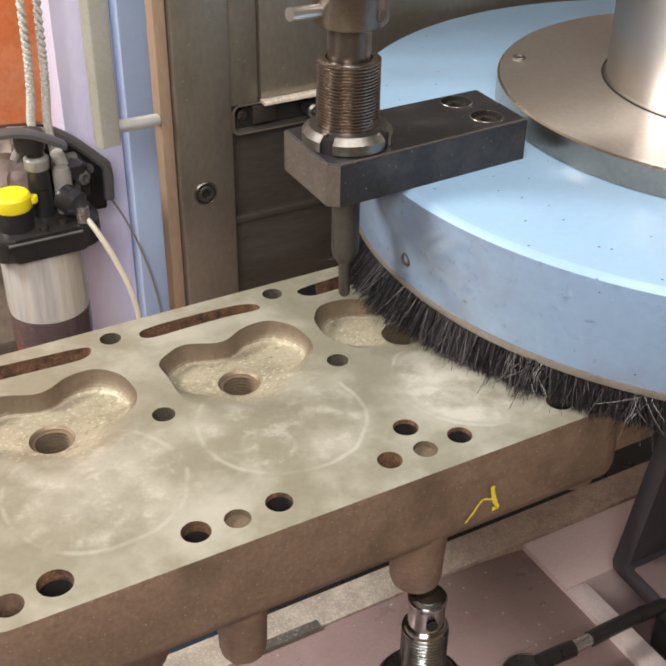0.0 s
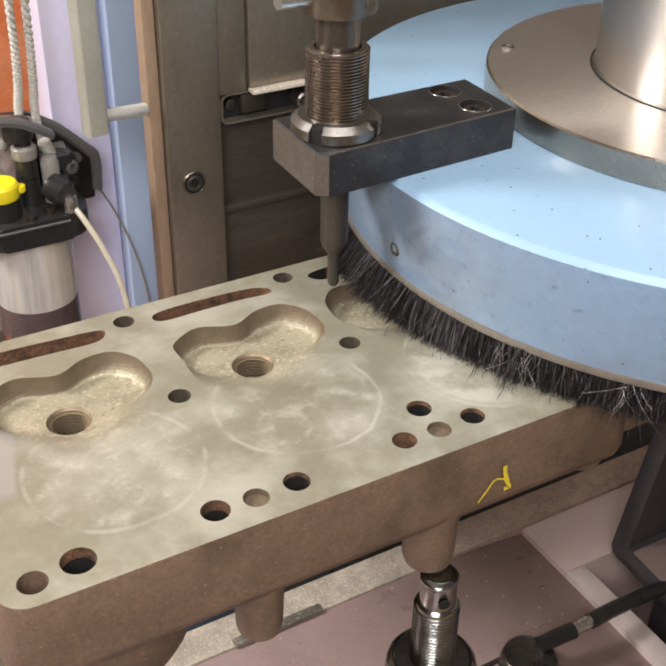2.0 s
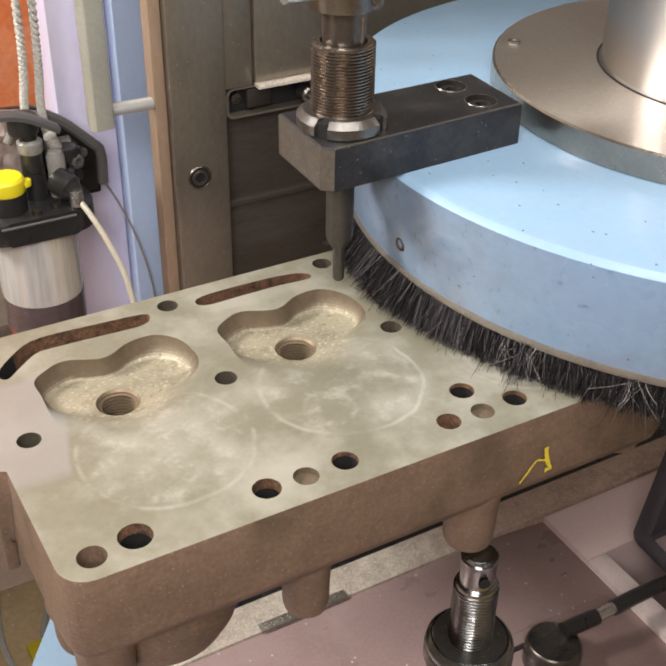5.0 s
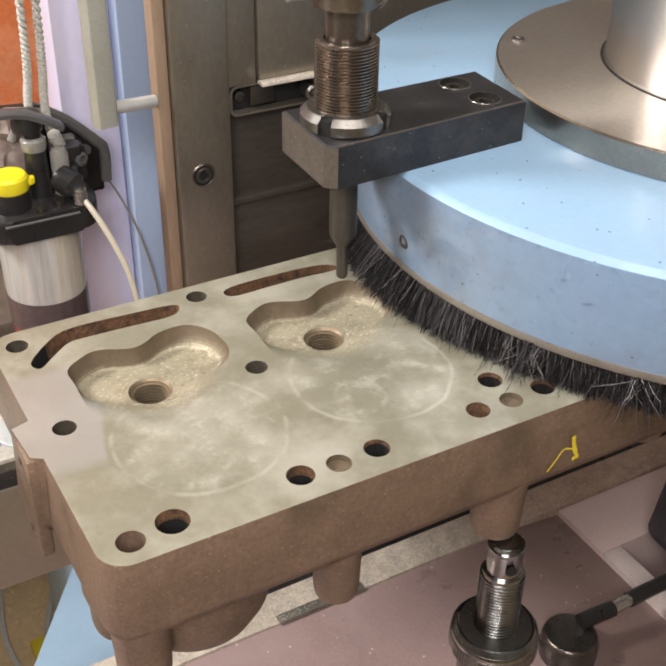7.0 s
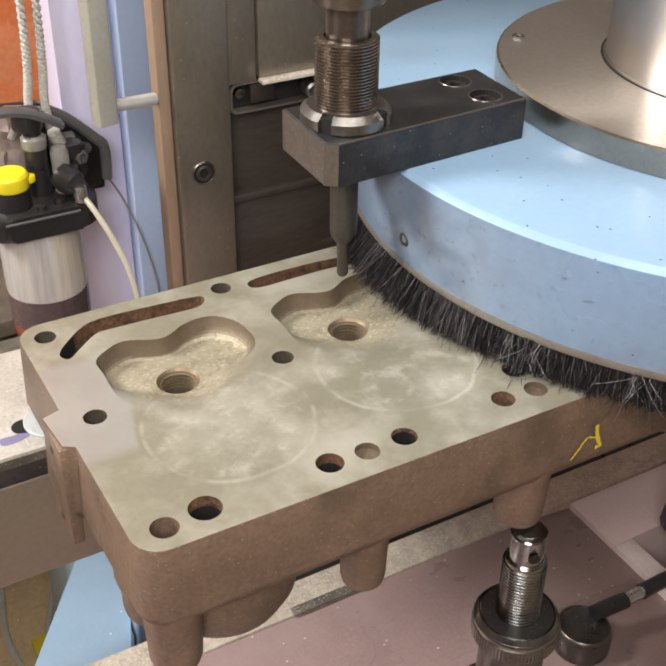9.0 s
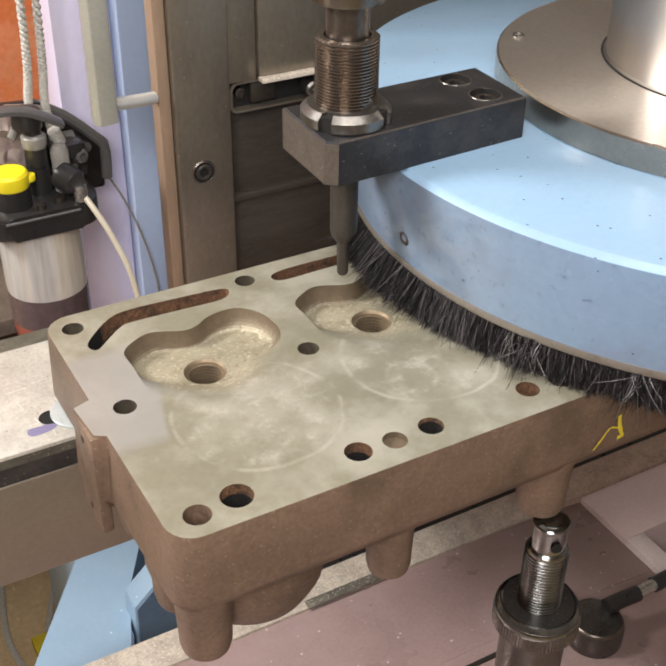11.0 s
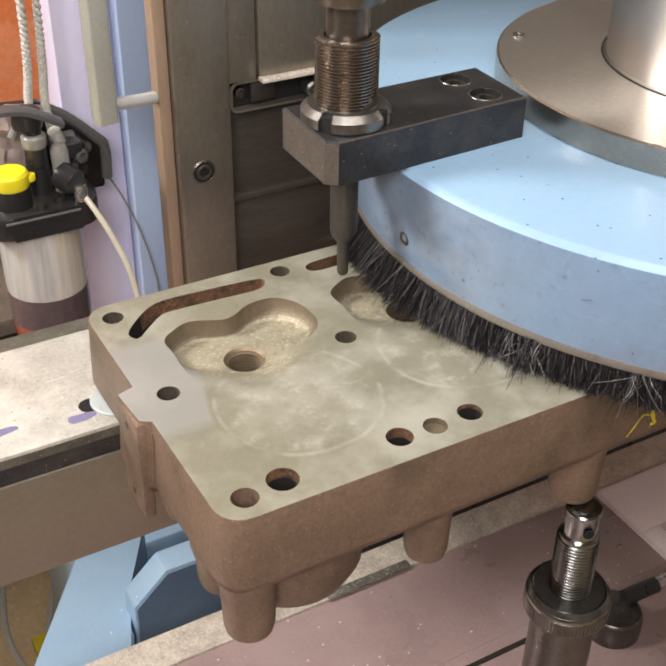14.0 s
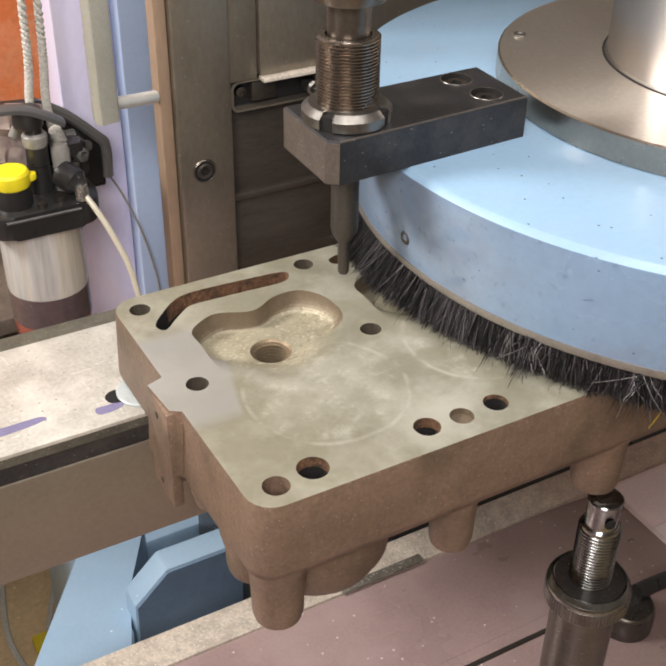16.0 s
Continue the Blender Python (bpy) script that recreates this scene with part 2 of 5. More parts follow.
def grimy_and_shaded(m, colour):
    """Blotches of grinding dust, a few small dark spots and painted shade round the side by the dresser."""
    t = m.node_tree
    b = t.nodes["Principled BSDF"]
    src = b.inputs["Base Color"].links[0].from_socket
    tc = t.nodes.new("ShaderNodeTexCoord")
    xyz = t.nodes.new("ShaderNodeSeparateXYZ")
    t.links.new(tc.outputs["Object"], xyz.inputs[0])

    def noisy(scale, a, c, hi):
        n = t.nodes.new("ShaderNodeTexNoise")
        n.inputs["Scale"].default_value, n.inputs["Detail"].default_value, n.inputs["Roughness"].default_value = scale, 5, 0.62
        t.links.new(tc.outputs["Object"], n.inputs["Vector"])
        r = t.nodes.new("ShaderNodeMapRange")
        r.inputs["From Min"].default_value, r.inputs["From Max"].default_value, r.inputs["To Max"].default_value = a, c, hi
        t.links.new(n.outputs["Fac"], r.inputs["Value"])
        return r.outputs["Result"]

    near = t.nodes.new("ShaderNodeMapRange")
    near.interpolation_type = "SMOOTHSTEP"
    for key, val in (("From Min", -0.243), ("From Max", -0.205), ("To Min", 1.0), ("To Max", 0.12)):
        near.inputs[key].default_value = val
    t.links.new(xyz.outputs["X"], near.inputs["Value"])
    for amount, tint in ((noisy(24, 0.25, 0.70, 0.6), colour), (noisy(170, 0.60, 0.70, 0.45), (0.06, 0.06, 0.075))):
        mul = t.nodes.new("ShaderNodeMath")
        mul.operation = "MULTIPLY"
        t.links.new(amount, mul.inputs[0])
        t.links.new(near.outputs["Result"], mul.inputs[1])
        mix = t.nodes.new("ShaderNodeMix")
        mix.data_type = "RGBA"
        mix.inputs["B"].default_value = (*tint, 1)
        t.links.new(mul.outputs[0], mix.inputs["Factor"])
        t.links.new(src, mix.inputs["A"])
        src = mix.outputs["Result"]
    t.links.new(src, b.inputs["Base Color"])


grimy_and_shaded(BLUE_SKIRT, (0.135, 0.145, 0.185))
LILAC = material("lilac_enamel", (0.77, 0.75, 0.97), 0.36, 0.0, 0.08, 22, 200, 0.05, 150, (0.84, 0.78, 0.88), 0.9, 13, 0.2, None, (1, 1, 0.35))
BLUE_PANEL = material("pale_blue_enamel", (0.47, 0.60, 0.84), 0.4, 0.0, 0.06, 10, 200, 0.05, 150, (0.50, 0.60, 0.78), 0.6, 7, 0.1)
COLUMN = material("column_steel", (0.275, 0.243, 0.195), 0.37, 0.7, 0.2, 8, 260, 0.12, 300, (0.175, 0.155, 0.122), 0.8, 9, 0.0, ((0.50, 0.45, 0.38), 130, 0.065), (1, 1, 0.55))
COLUMN_EDGE = material("column_edge_steel", (0.36, 0.255, 0.175), 0.5, 0.2, 0.16, 15, 300, 0.1, 200, (0.25, 0.175, 0.12), 0.6, 12, 0.0, None, (1, 1, 0.3))
RIM = material("rim_steel", (0.27, 0.245, 0.215), 0.45, 0.6, 0.2, 60, 500, 0.1)
OLIVE = material("olive_worn_paint", (0.115, 0.110, 0.085), 0.5, 0.2, 0.35, 60, 500, 0.3, 300, (0.05, 0.048, 0.042), 0.7, 25, 0.0, ((0.40, 0.37, 0.32), 400, 0.12))
BLACK_PAINT = material("black_paint", (0.040, 0.037, 0.043), 0.33, 0.0, 0.2, 30, 400, 0.1, 300, (0.07, 0.06, 0.065), 0.5, 25)
BENCH = material("bench_steel", (0.20, 0.16, 0.12), 0.6, 0.2, 0.3, 12, 200, 0.1, 100, (0.06, 0.05, 0.045), 0.8, 9)
GREY_STEEL = material("grey_bar_steel", (0.46, 0.46, 0.40), 0.45, 0.3, 0.12, 30, 400, 0.1, 300)
ZINC = material("zinc_steel", (0.70, 0.71, 0.68), 0.35, 0.5, 0.1, 60, 500, 0.1)
JACK_STEEL = material("jack_steel", (0.30, 0.315, 0.31), 0.17, 1.0, 0.3, 70, 500, 0.12, 300, (0.12, 0.12, 0.115), 0.6, 45)
JACK_DARK = material("oiled_dark_steel", (0.125, 0.118, 0.108), 0.30, 0.85, 0.3, 40, 500, 0.2, 300, (0.20, 0.19, 0.175), 0.5, 30, 0.0, ((0.50, 0.48, 0.44), 260, 0.08))
PALE_BLUE = material("pale_bed_enamel", (0.36, 0.52, 0.68), 0.42, 0.0, 0.06, 12, 200, 0.06, 150, (0.30, 0.45, 0.62), 0.6, 10, 0.1, ((0.85, 0.88, 0.90), 40, 0.05))
# dark blue of the enamel's chips, also of the gusset front's shade
NAVY = material("chip_and_shade_blue", (0.165, 0.245, 0.36), 0.42, 0.0, 0.14, 14, 220, 0.06, 160, (0.11, 0.16, 0.24), 0.6, 9)
NUT_STEEL = material("nut_steel", (0.21, 0.20, 0.185), 0.34, 0.9, 0.3, 40, 500, 0.12, 300, (0.12, 0.11, 0.10), 0.6, 60)
WORN_BLOCK = material("worn_block_steel", (0.135, 0.112, 0.094), 0.5, 0.4, 0.3, 40, 420, 0.3, 400, (0.085, 0.073, 0.064), 0.6, 45, 0.0, ((0.36, 0.32, 0.28), 240, 0.09))
RECESS = material("dark_recess_steel", (0.070, 0.058, 0.048), 0.42, 0.5, 0.3, 14, 300, 0.2, 160, (0.125, 0.108, 0.09), 0.6, 12, 0.0, None, (0.35, 1, 1.6))


def bristle_material():
    """Dark fibres, a few of them pale and worn."""
    m = bpy.data.materials.new("bristle")
    m.use_nodes = True
    t = m.node_tree
    b = t.nodes["Principled BSDF"]
    geo = t.nodes.new("ShaderNodeNewGeometry")
    ramp = t.nodes.new("ShaderNodeValToRGB")
    e = ramp.color_ramp.elements
    e[0].position, e[0].color = 0.0, (0.006, 0.005, 0.006, 1)
    e[1].position, e[1].color = 1.0, (0.24, 0.22, 0.22, 1)
    for at, grey in ((0.58, 0.010), (0.84, 0.040), (0.95, 0.115)):
        ramp.color_ramp.elements.new(at).color = (grey * 1.06, grey * 0.96, grey, 1)
    t.links.new(geo.outputs["Random Per Island"], ramp.inputs["Fac"])
    t.links.new(ramp.outputs["Color"], b.inputs["Base Color"])
    b.inputs["Roughness"].default_value = 0.42
    b.inputs["Specular IOR Level"].default_value = 0.25
    return m


WORN_BRISTLE = material("worn_bristle", (0.30, 0.285, 0.28), 0.35, 0.2, 0.5, 200, 900, 0.0)
BRISTLE = bristle_material()
BAR_STEEL = material("table_bar_steel", (0.53, 0.515, 0.46), 0.42, 0.3, 0.28, 40, 420, 0.4, 350, (0.80, 0.78, 0.71), 0.85, 22, 0.0, ((0.33, 0.31, 0.27), 160, 0.10))
BAR_FACE = material("bar_face_steel", (0.27, 0.23, 0.18), 0.42, 0.6, 0.12, 10, 300, 0.06)
TRAY = material("pink_tray_paint", (0.78, 0.60, 0.57), 0.45, 0.1, 0.1, 12, 300, 0.1, 200, (0.66, 0.50, 0.49), 0.6, 9, 0.1, ((0.80, 0.56, 0.54), 60, 0.06))
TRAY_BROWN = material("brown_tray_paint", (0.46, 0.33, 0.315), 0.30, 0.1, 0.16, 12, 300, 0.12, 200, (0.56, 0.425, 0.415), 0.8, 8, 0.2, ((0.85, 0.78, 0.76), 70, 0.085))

LEDGE = material("tray_ledge_steel", (0.70, 0.63, 0.53), 0.5, 0.1, 0.36, 70, 330, 0.4, 300, (0.46, 0.385, 0.32), 0.65, 26, 0.0, ((0.90, 0.84, 0.76), 300, 0.22))


def darkened_end(m, x_a, x_b, colour):
    """Multiplies the colour darker towards the far end along x, with an uneven border."""
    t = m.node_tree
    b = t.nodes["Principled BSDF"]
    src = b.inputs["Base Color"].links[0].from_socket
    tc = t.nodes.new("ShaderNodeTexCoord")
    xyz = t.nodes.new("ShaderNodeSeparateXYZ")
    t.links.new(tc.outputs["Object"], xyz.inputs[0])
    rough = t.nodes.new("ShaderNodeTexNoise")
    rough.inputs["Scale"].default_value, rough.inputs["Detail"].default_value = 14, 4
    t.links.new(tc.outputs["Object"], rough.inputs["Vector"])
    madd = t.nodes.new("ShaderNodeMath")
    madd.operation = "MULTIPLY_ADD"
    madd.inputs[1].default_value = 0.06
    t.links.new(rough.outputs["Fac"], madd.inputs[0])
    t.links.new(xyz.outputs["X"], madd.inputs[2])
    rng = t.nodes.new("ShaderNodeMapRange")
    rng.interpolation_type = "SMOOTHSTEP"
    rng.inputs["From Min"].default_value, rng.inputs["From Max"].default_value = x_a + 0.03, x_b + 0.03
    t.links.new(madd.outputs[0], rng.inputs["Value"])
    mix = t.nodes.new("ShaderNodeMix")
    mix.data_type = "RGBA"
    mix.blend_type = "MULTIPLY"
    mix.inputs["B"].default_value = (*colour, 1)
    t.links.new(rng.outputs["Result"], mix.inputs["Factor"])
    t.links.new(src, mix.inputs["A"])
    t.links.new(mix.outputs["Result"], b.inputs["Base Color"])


darkened_end(TRAY_BROWN, 0.19, 0.39, (0.52, 0.48, 0.45))
# the ledge's far end gets less light; that dimming is put into its colour
darkened_end(LEDGE, 0.22, 0.42, (0.72, 0.58, 0.53))
TRAY_DARK = material("tray_shade_paint", (0.24, 0.175, 0.165), 0.45, 0.1, 0.12, 12, 300, 0.1, 200, (0.22, 0.165, 0.16), 0.6, 9, 0.1, ((0.45, 0.40, 0.38), 50, 0.05))
RAIL = material("cream_rail_paint", (0.80, 0.68, 0.65), 0.45, 0.1, 0.15, 30, 400, 0.2, 200, (0.50, 0.42, 0.37), 0.6, 16)
PAD = material("speckled_pad", (0.215, 0.20, 0.165), 0.5, 0.2, 0.45, 90, 450, 0.6, 400, (0.10, 0.095, 0.085), 0.7, 40, 0.0, ((0.58, 0.55, 0.48), 330, 0.24))
BLACK_PLASTIC = material("black_plastic", (0.022, 0.021, 0.021), 0.3, 0.0, 0.25, 40, 400, 0.12, 200)
GREY_PLASTIC = material("grey_plastic", (0.09, 0.088, 0.085), 0.4, 0.0, 0.15, 40, 400, 0.08, 200)
YELLOW = material("yellow_plastic", (0.85, 0.72, 0.02), 0.4, 0.0, 0.05, 40, 400, 0.05)
YELLOW_PAINT = material("yellow_paint", (0.75, 0.60, 0.04), 0.5, 0.0, 0.2, 300, 900, 0.2)
ORANGE = material("orange_enamel", (0.60, 0.165, 0.035), 0.42, 0.0, 0.25, 14, 200, 0.15, 60, (0.72, 0.36, 0.17), 0.8, 18, 0.1)
CORD = material("woven_cord", (0.54, 0.53, 0.48), 0.55, 0.15, 0.45, 500, 900, 0.6, 900)
HOSE = material("clear_hose", (0.62, 0.57, 0.45), 0.3, 0.0, 0.08, 60, 400, 0.0)
RESERVOIR = material("cloudy_reservoir", (0.52, 0.505, 0.48), 0.22, 0.0, 0.34, 55, 190, 0.03, 100, (0.42, 0.33, 0.16), 0.9, 40, 0.35, None, (1, 1, 0.08))
OIL = material("red_oil", (0.30, 0.075, 0.055), 0.25, 0.0, 0.2, 25, 200, 0.0, None, (0.10, 0.06, 0.06), 0.6, 20)
DARK_OIL = material("dark_oil", (0.085, 0.060, 0.062), 0.25, 0.0, 0.25, 30, 200, 0.0, None, (0.14, 0.09, 0.085), 0.6, 25)
CLEAR = material("cloudy_tube", (0.26, 0.25, 0.23), 0.2, 0.0, 0.2, 80, 400, 0.05)
PALE = material("pale_card", (0.70, 0.58, 0.52), 0.6, 0.0, 0.15, 30, 300, 0.1, 200, (0.30, 0.19, 0.22), 0.8, 75)
PURPLE_INK = material("purple_ink", (0.19, 0.175, 0.30), 0.6, 0.0, 0.2, 100, 500, 0.1)
DISC_PLASTIC = material("spacer_plastic", (0.46, 0.50, 0.50), 0.3, 0.0, 0.08, 60, 400, 0.05)
WHITE_PAINT = material("white_paint", (0.75, 0.74, 0.70), 0.5, 0.0, 0.1, 30, 300, 0.1)
FLOOR = material("shop_floor", (0.66, 0.50, 0.29), 0.6, 0.0, 0.25, 9, 120, 0.15, 60, (0.32, 0.22, 0.13), 0.6, 7, 0.0, ((0.78, 0.68, 0.48), 45, 0.09))
WALL = material("shop_wall_paint", (0.55, 0.52, 0.50), 0.7, 0.0, 0.05, 2, 60, 0.05)


# ---- mesh helpers ----
def part(name, bm, mat, parent=None, label="", smooth=0.6):
    """Links a bmesh as one mesh object under a thing or a part."""
    bmesh.ops.recalc_face_normals(bm, faces=bm.faces)
    me = bpy.data.meshes.new(name)
    bm.to_mesh(me)
    bm.free()
    me.materials.append(mat)
    if smooth:
        me.shade_smooth()
        me.set_sharp_from_angle(angle=smooth)
    ob = new(name, me)
    ob.parent = parent
    return tagged(ob, label)


def thing(name, label, category, group="", kind="", at=(0, 0, 0)):
    ob = new(name)
    ob.empty_display_size = 0.02
    ob.location = at
    return tagged(ob, label, category, group, kind)


def solid(name, bm, mat, label, category, group="", kind=""):
    return tagged(part(name, bm, mat), label, category, group, kind)


def box(x0, x1, y0, y1, z0, z1, bevel=0.0, seg=2):
    bm = bmesh.new()
    bmesh.ops.create_cube(bm, size=1)
    for v in bm.verts:
        v.co = Vector(((x0 + x1) / 2 + v.co.x * (x1 - x0), (y0 + y1) / 2 + v.co.y * (y1 - y0), (z0 + z1) / 2 + v.co.z * (z1 - z0)))
    if bevel:
        bmesh.ops.bevel(bm, geom=bm.edges[:], offset=bevel, segments=seg, affect="EDGES", profile=0.5)
    return bm


def lathe(profile, centre=(0, 0, 0), n=48, axis="z", a0=0.0, a1=360.0):
    """A turned solid: profile rows are radius, height."""
    bm = bmesh.new()
    full = abs(a1 - a0) >= 360
    rings = []
    steps = n if full else n + 1
    for k in range(steps):
        a = radians(a0 + (a1 - a0) * k / n)
        row = []
        for r, h in profile:
            x, y, z = r * math.cos(a), r * math.sin(a), h
            if axis == "x":
                x, y, z = z, x, y
            elif axis == "y":
                x, y, z = x, z, y
            row.append(bm.verts.new((centre[0] + x, centre[1] + y, centre[2] + z)))
        rings.append(row)
    for k in range(n if full else n):
        a, b = rings[k], rings[(k + 1) % steps]
        for i in range(len(profile) - 1):
            bm.faces.new((a[i], b[i], b[i + 1], a[i + 1]))
    bmesh.ops.remove_doubles(bm, verts=bm.verts, dist=1e-6)
    return bm


def prism(outline, z0, z1, bevel=0.0):
    bm = bmesh.new()
    low = [bm.verts.new((x, y, z0)) for x, y in outline]
    high = [bm.verts.new((x, y, z1)) for x, y in outline]
    bm.faces.new(low[::-1])
    bm.faces.new(high)
    for i in range(len(outline)):
        j = (i + 1) % len(outline)
        bm.faces.new((low[i], low[j], high[j], high[i]))
    if bevel:
        bmesh.ops.bevel(bm, geom=bm.edges[:], offset=bevel, segments=2, affect="EDGES", profile=0.5)
    return bm


def smooth_path(points, n=8):
    """Catmull-Rom through the points."""
    p = [Vector(q) for q in points]
    p = [2 * p[0] - p[1]] + p + [2 * p[-1] - p[-2]]
    out = []
    for i in range(1, len(p) - 2):
        for k in range(n):
            t = k / n
            a, b, c, d = p[i - 1], p[i], p[i + 1], p[i + 2]
            out.append(0.5 * (2 * b + (c - a) * t + (2 * a - 5 * b + 4 * c - d) * t * t + (3 * b - a - 3 * c + d) * t ** 3))
    out.append(p[-2])
    return out


def tube(points, radius, n=10, ends=None):
    """A round tube along points; ends: radius at the last point."""
    bm = bmesh.new()
    pts = [Vector(p) for p in points]
    rings, up = [], Vector((0.13, 0.31, 0.94)).normalized()
    for i, p in enumerate(pts):
        d = (pts[min(i + 1, len(pts) - 1)] - pts[max(i - 1, 0)]).normalized()
        s = d.cross(up).normalized()
        u = s.cross(d)
        r = radius if ends is None else radius + (ends - radius) * i / (len(pts) - 1)
        rings.append([bm.verts.new(p + r * (math.cos(a) * s + math.sin(a) * u)) for a in (2 * math.pi * k / n for k in range(n))])
    for a, b in zip(rings, rings[1:]):
        for k in range(n):
            bm.faces.new((a[k], a[(k + 1) % n], b[(k + 1) % n], b[k]))
    bm.faces.new(rings[0][::-1])
    bm.faces.new(rings[-1])
    return bm


def join(*parts):
    out = bmesh.new()
    for bm in parts:
        me = bpy.data.meshes.new("joined")
        bm.to_mesh(me)
        bm.free()
        out.from_mesh(me)
        bpy.data.meshes.remove(me)
    return out


def moved(bm, m):
    bmesh.ops.transform(bm, matrix=m, verts=bm.verts)
    return bm


def circle(x, y, r, n=28):
    return [(x + r * math.cos(2 * math.pi * k / n), y + r * math.sin(2 * math.pi * k / n)) for k in range(n)]


def rounded(x0, x1, y0, y1, r, n=6):
    out = []
    for cx, cy, a in ((x1 - r, y1 - r, 0), (x0 + r, y1 - r, 90), (x0 + r, y0 + r, 180), (x1 - r, y0 + r, 270)):
        for k in range(n + 1):
            b = radians(a + 90 * k / n)
            out.append((cx + r * math.cos(b), cy + r * math.sin(b)))
    return out


def plate_with_holes(outer, holes, z):
    """A flat face with real openings."""
    bm = bmesh.new()
    edges = []
    for loop in [outer] + holes:
        vs = [bm.verts.new((x, y, z)) for x, y in loop]
        edges += [bm.edges.new((vs[i], vs[(i + 1) % len(vs)])) for i in range(len(vs))]
    bmesh.ops.triangle_fill(bm, use_beauty=True, use_dissolve=False, edges=edges)
    return bm


def well(loop, z_top, z_bottom, floor=True, taper=1.0):
    """The wall and floor of an opening."""
    bm = bmesh.new()
    cx = sum(p[0] for p in loop) / len(loop)
    cy = sum(p[1] for p in loop) / len(loop)
    top = [bm.verts.new((x, y, z_top)) for x, y in loop]
    low = [bm.verts.new((cx + (x - cx) * taper, cy + (y - cy) * taper, z_bottom)) for x, y in loop]
    for i in range(len(loop)):
        j = (i + 1) % len(loop)
        bm.faces.new((top[i], top[j], low[j], low[i]))
    if floor:
        bm.faces.new(low)
    return bm


def closed_curve(points, n=6):
    p = [Vector((*q, 0)) for q in points]
    out = []
    m = len(p)
    for i in range(m):
        a, b, c, d = p[i - 1], p[i], p[(i + 1) % m], p[(i + 2) % m]
        for k in range(n):
            t = k / n
            q = 0.5 * (2 * b + (c - a) * t + (2 * a - 5 * b + 4 * c - d) * t * t + (3 * b - a - 3 * c + d) * t ** 3)
            out.append((q.x, q.y))
    return out


# ---- room ----
ROOM = (-2.2, 2.6, -2.2, 2.4, -0.95, 1.75)
x0, x1, y0, y1, z0, z1 = ROOM
solid("floor", box(x0, x1, y0, y1, z0 - 0.1, z0), FLOOR, "brown shop floor with worn patches", "floor", kind="structure")
solid("ceiling", box(x0, x1, y0, y1, z1, z1 + 0.1), WALL, "plain pale workshop ceiling", "ceiling", kind="structure")
solid("wall_south", box(x0, x1, y0 - 0.1, y0, z0, z1), WALL, "plain pale workshop wall", "wall", kind="structure")
solid("wall_north", box(x0, x1, y1, y1 + 0.1, z0, z1), WALL, "plain pale workshop wall", "wall", kind="structure")
solid("wall_west", box(x0 - 0.1, x0, y0, y1, z0, z1), WALL, "plain pale workshop wall", "wall", kind="structure")
solid("wall_east", box(x1, x1 + 0.1, y0, y1, z0, z1), WALL, "plain pale workshop wall", "wall", kind="structure")

# ---- grinding head: guard, brush, spindle ----
GX, GY, GR, GT = 0.5380, 0.4474, 0.2377, 0.2444
GZ0, GZ1 = 0.0255, 0.0854
guard = thing("grinding_guard", "pale blue enamelled round guard over a grinding wheel", "machine guard", at=(GX, GY, GZ0))


def local(ob, bm):
    """Moves a bmesh from the world into the space of a thing."""
    return moved(bm, Matrix.Translation(-ob.location))


h = GZ1 - GZ0
part("shell", lathe([(GT - 0.0006, h - 0.0034), (GT - 0.0034, h - 0.0004), (GT - 0.0042, h), (0.05, h), (0.05, h - 0.004), (GT - 0.006, h - 0.0045), (GT - 0.0006, h - 0.0034)], n=160), BLUE, guard)
part("skirt", lathe([(GR - 0.012, 0.0), (GR, 0.0), (GT - 0.0004, h - 0.0042), (GT - 0.0006, h - 0.0034), (GT - 0.006, h - 0.0046), (GR - 0.012, 0.0)], n=160), BLUE_SKIRT, guard, "pale blue skirt with grey grinding smudges and shade in its colour")
part("rim_lip", lathe([(GR - 0.008, -0.0042), (GR + 0.0008, -0.0042), (GR + 0.0014, -0.0021), (GR + 0.0008, 0.0), (GR - 0.008, 0.0), (GR - 0.008, -0.0042)], n=128), RIM, guard, "bare brownish steel rim")


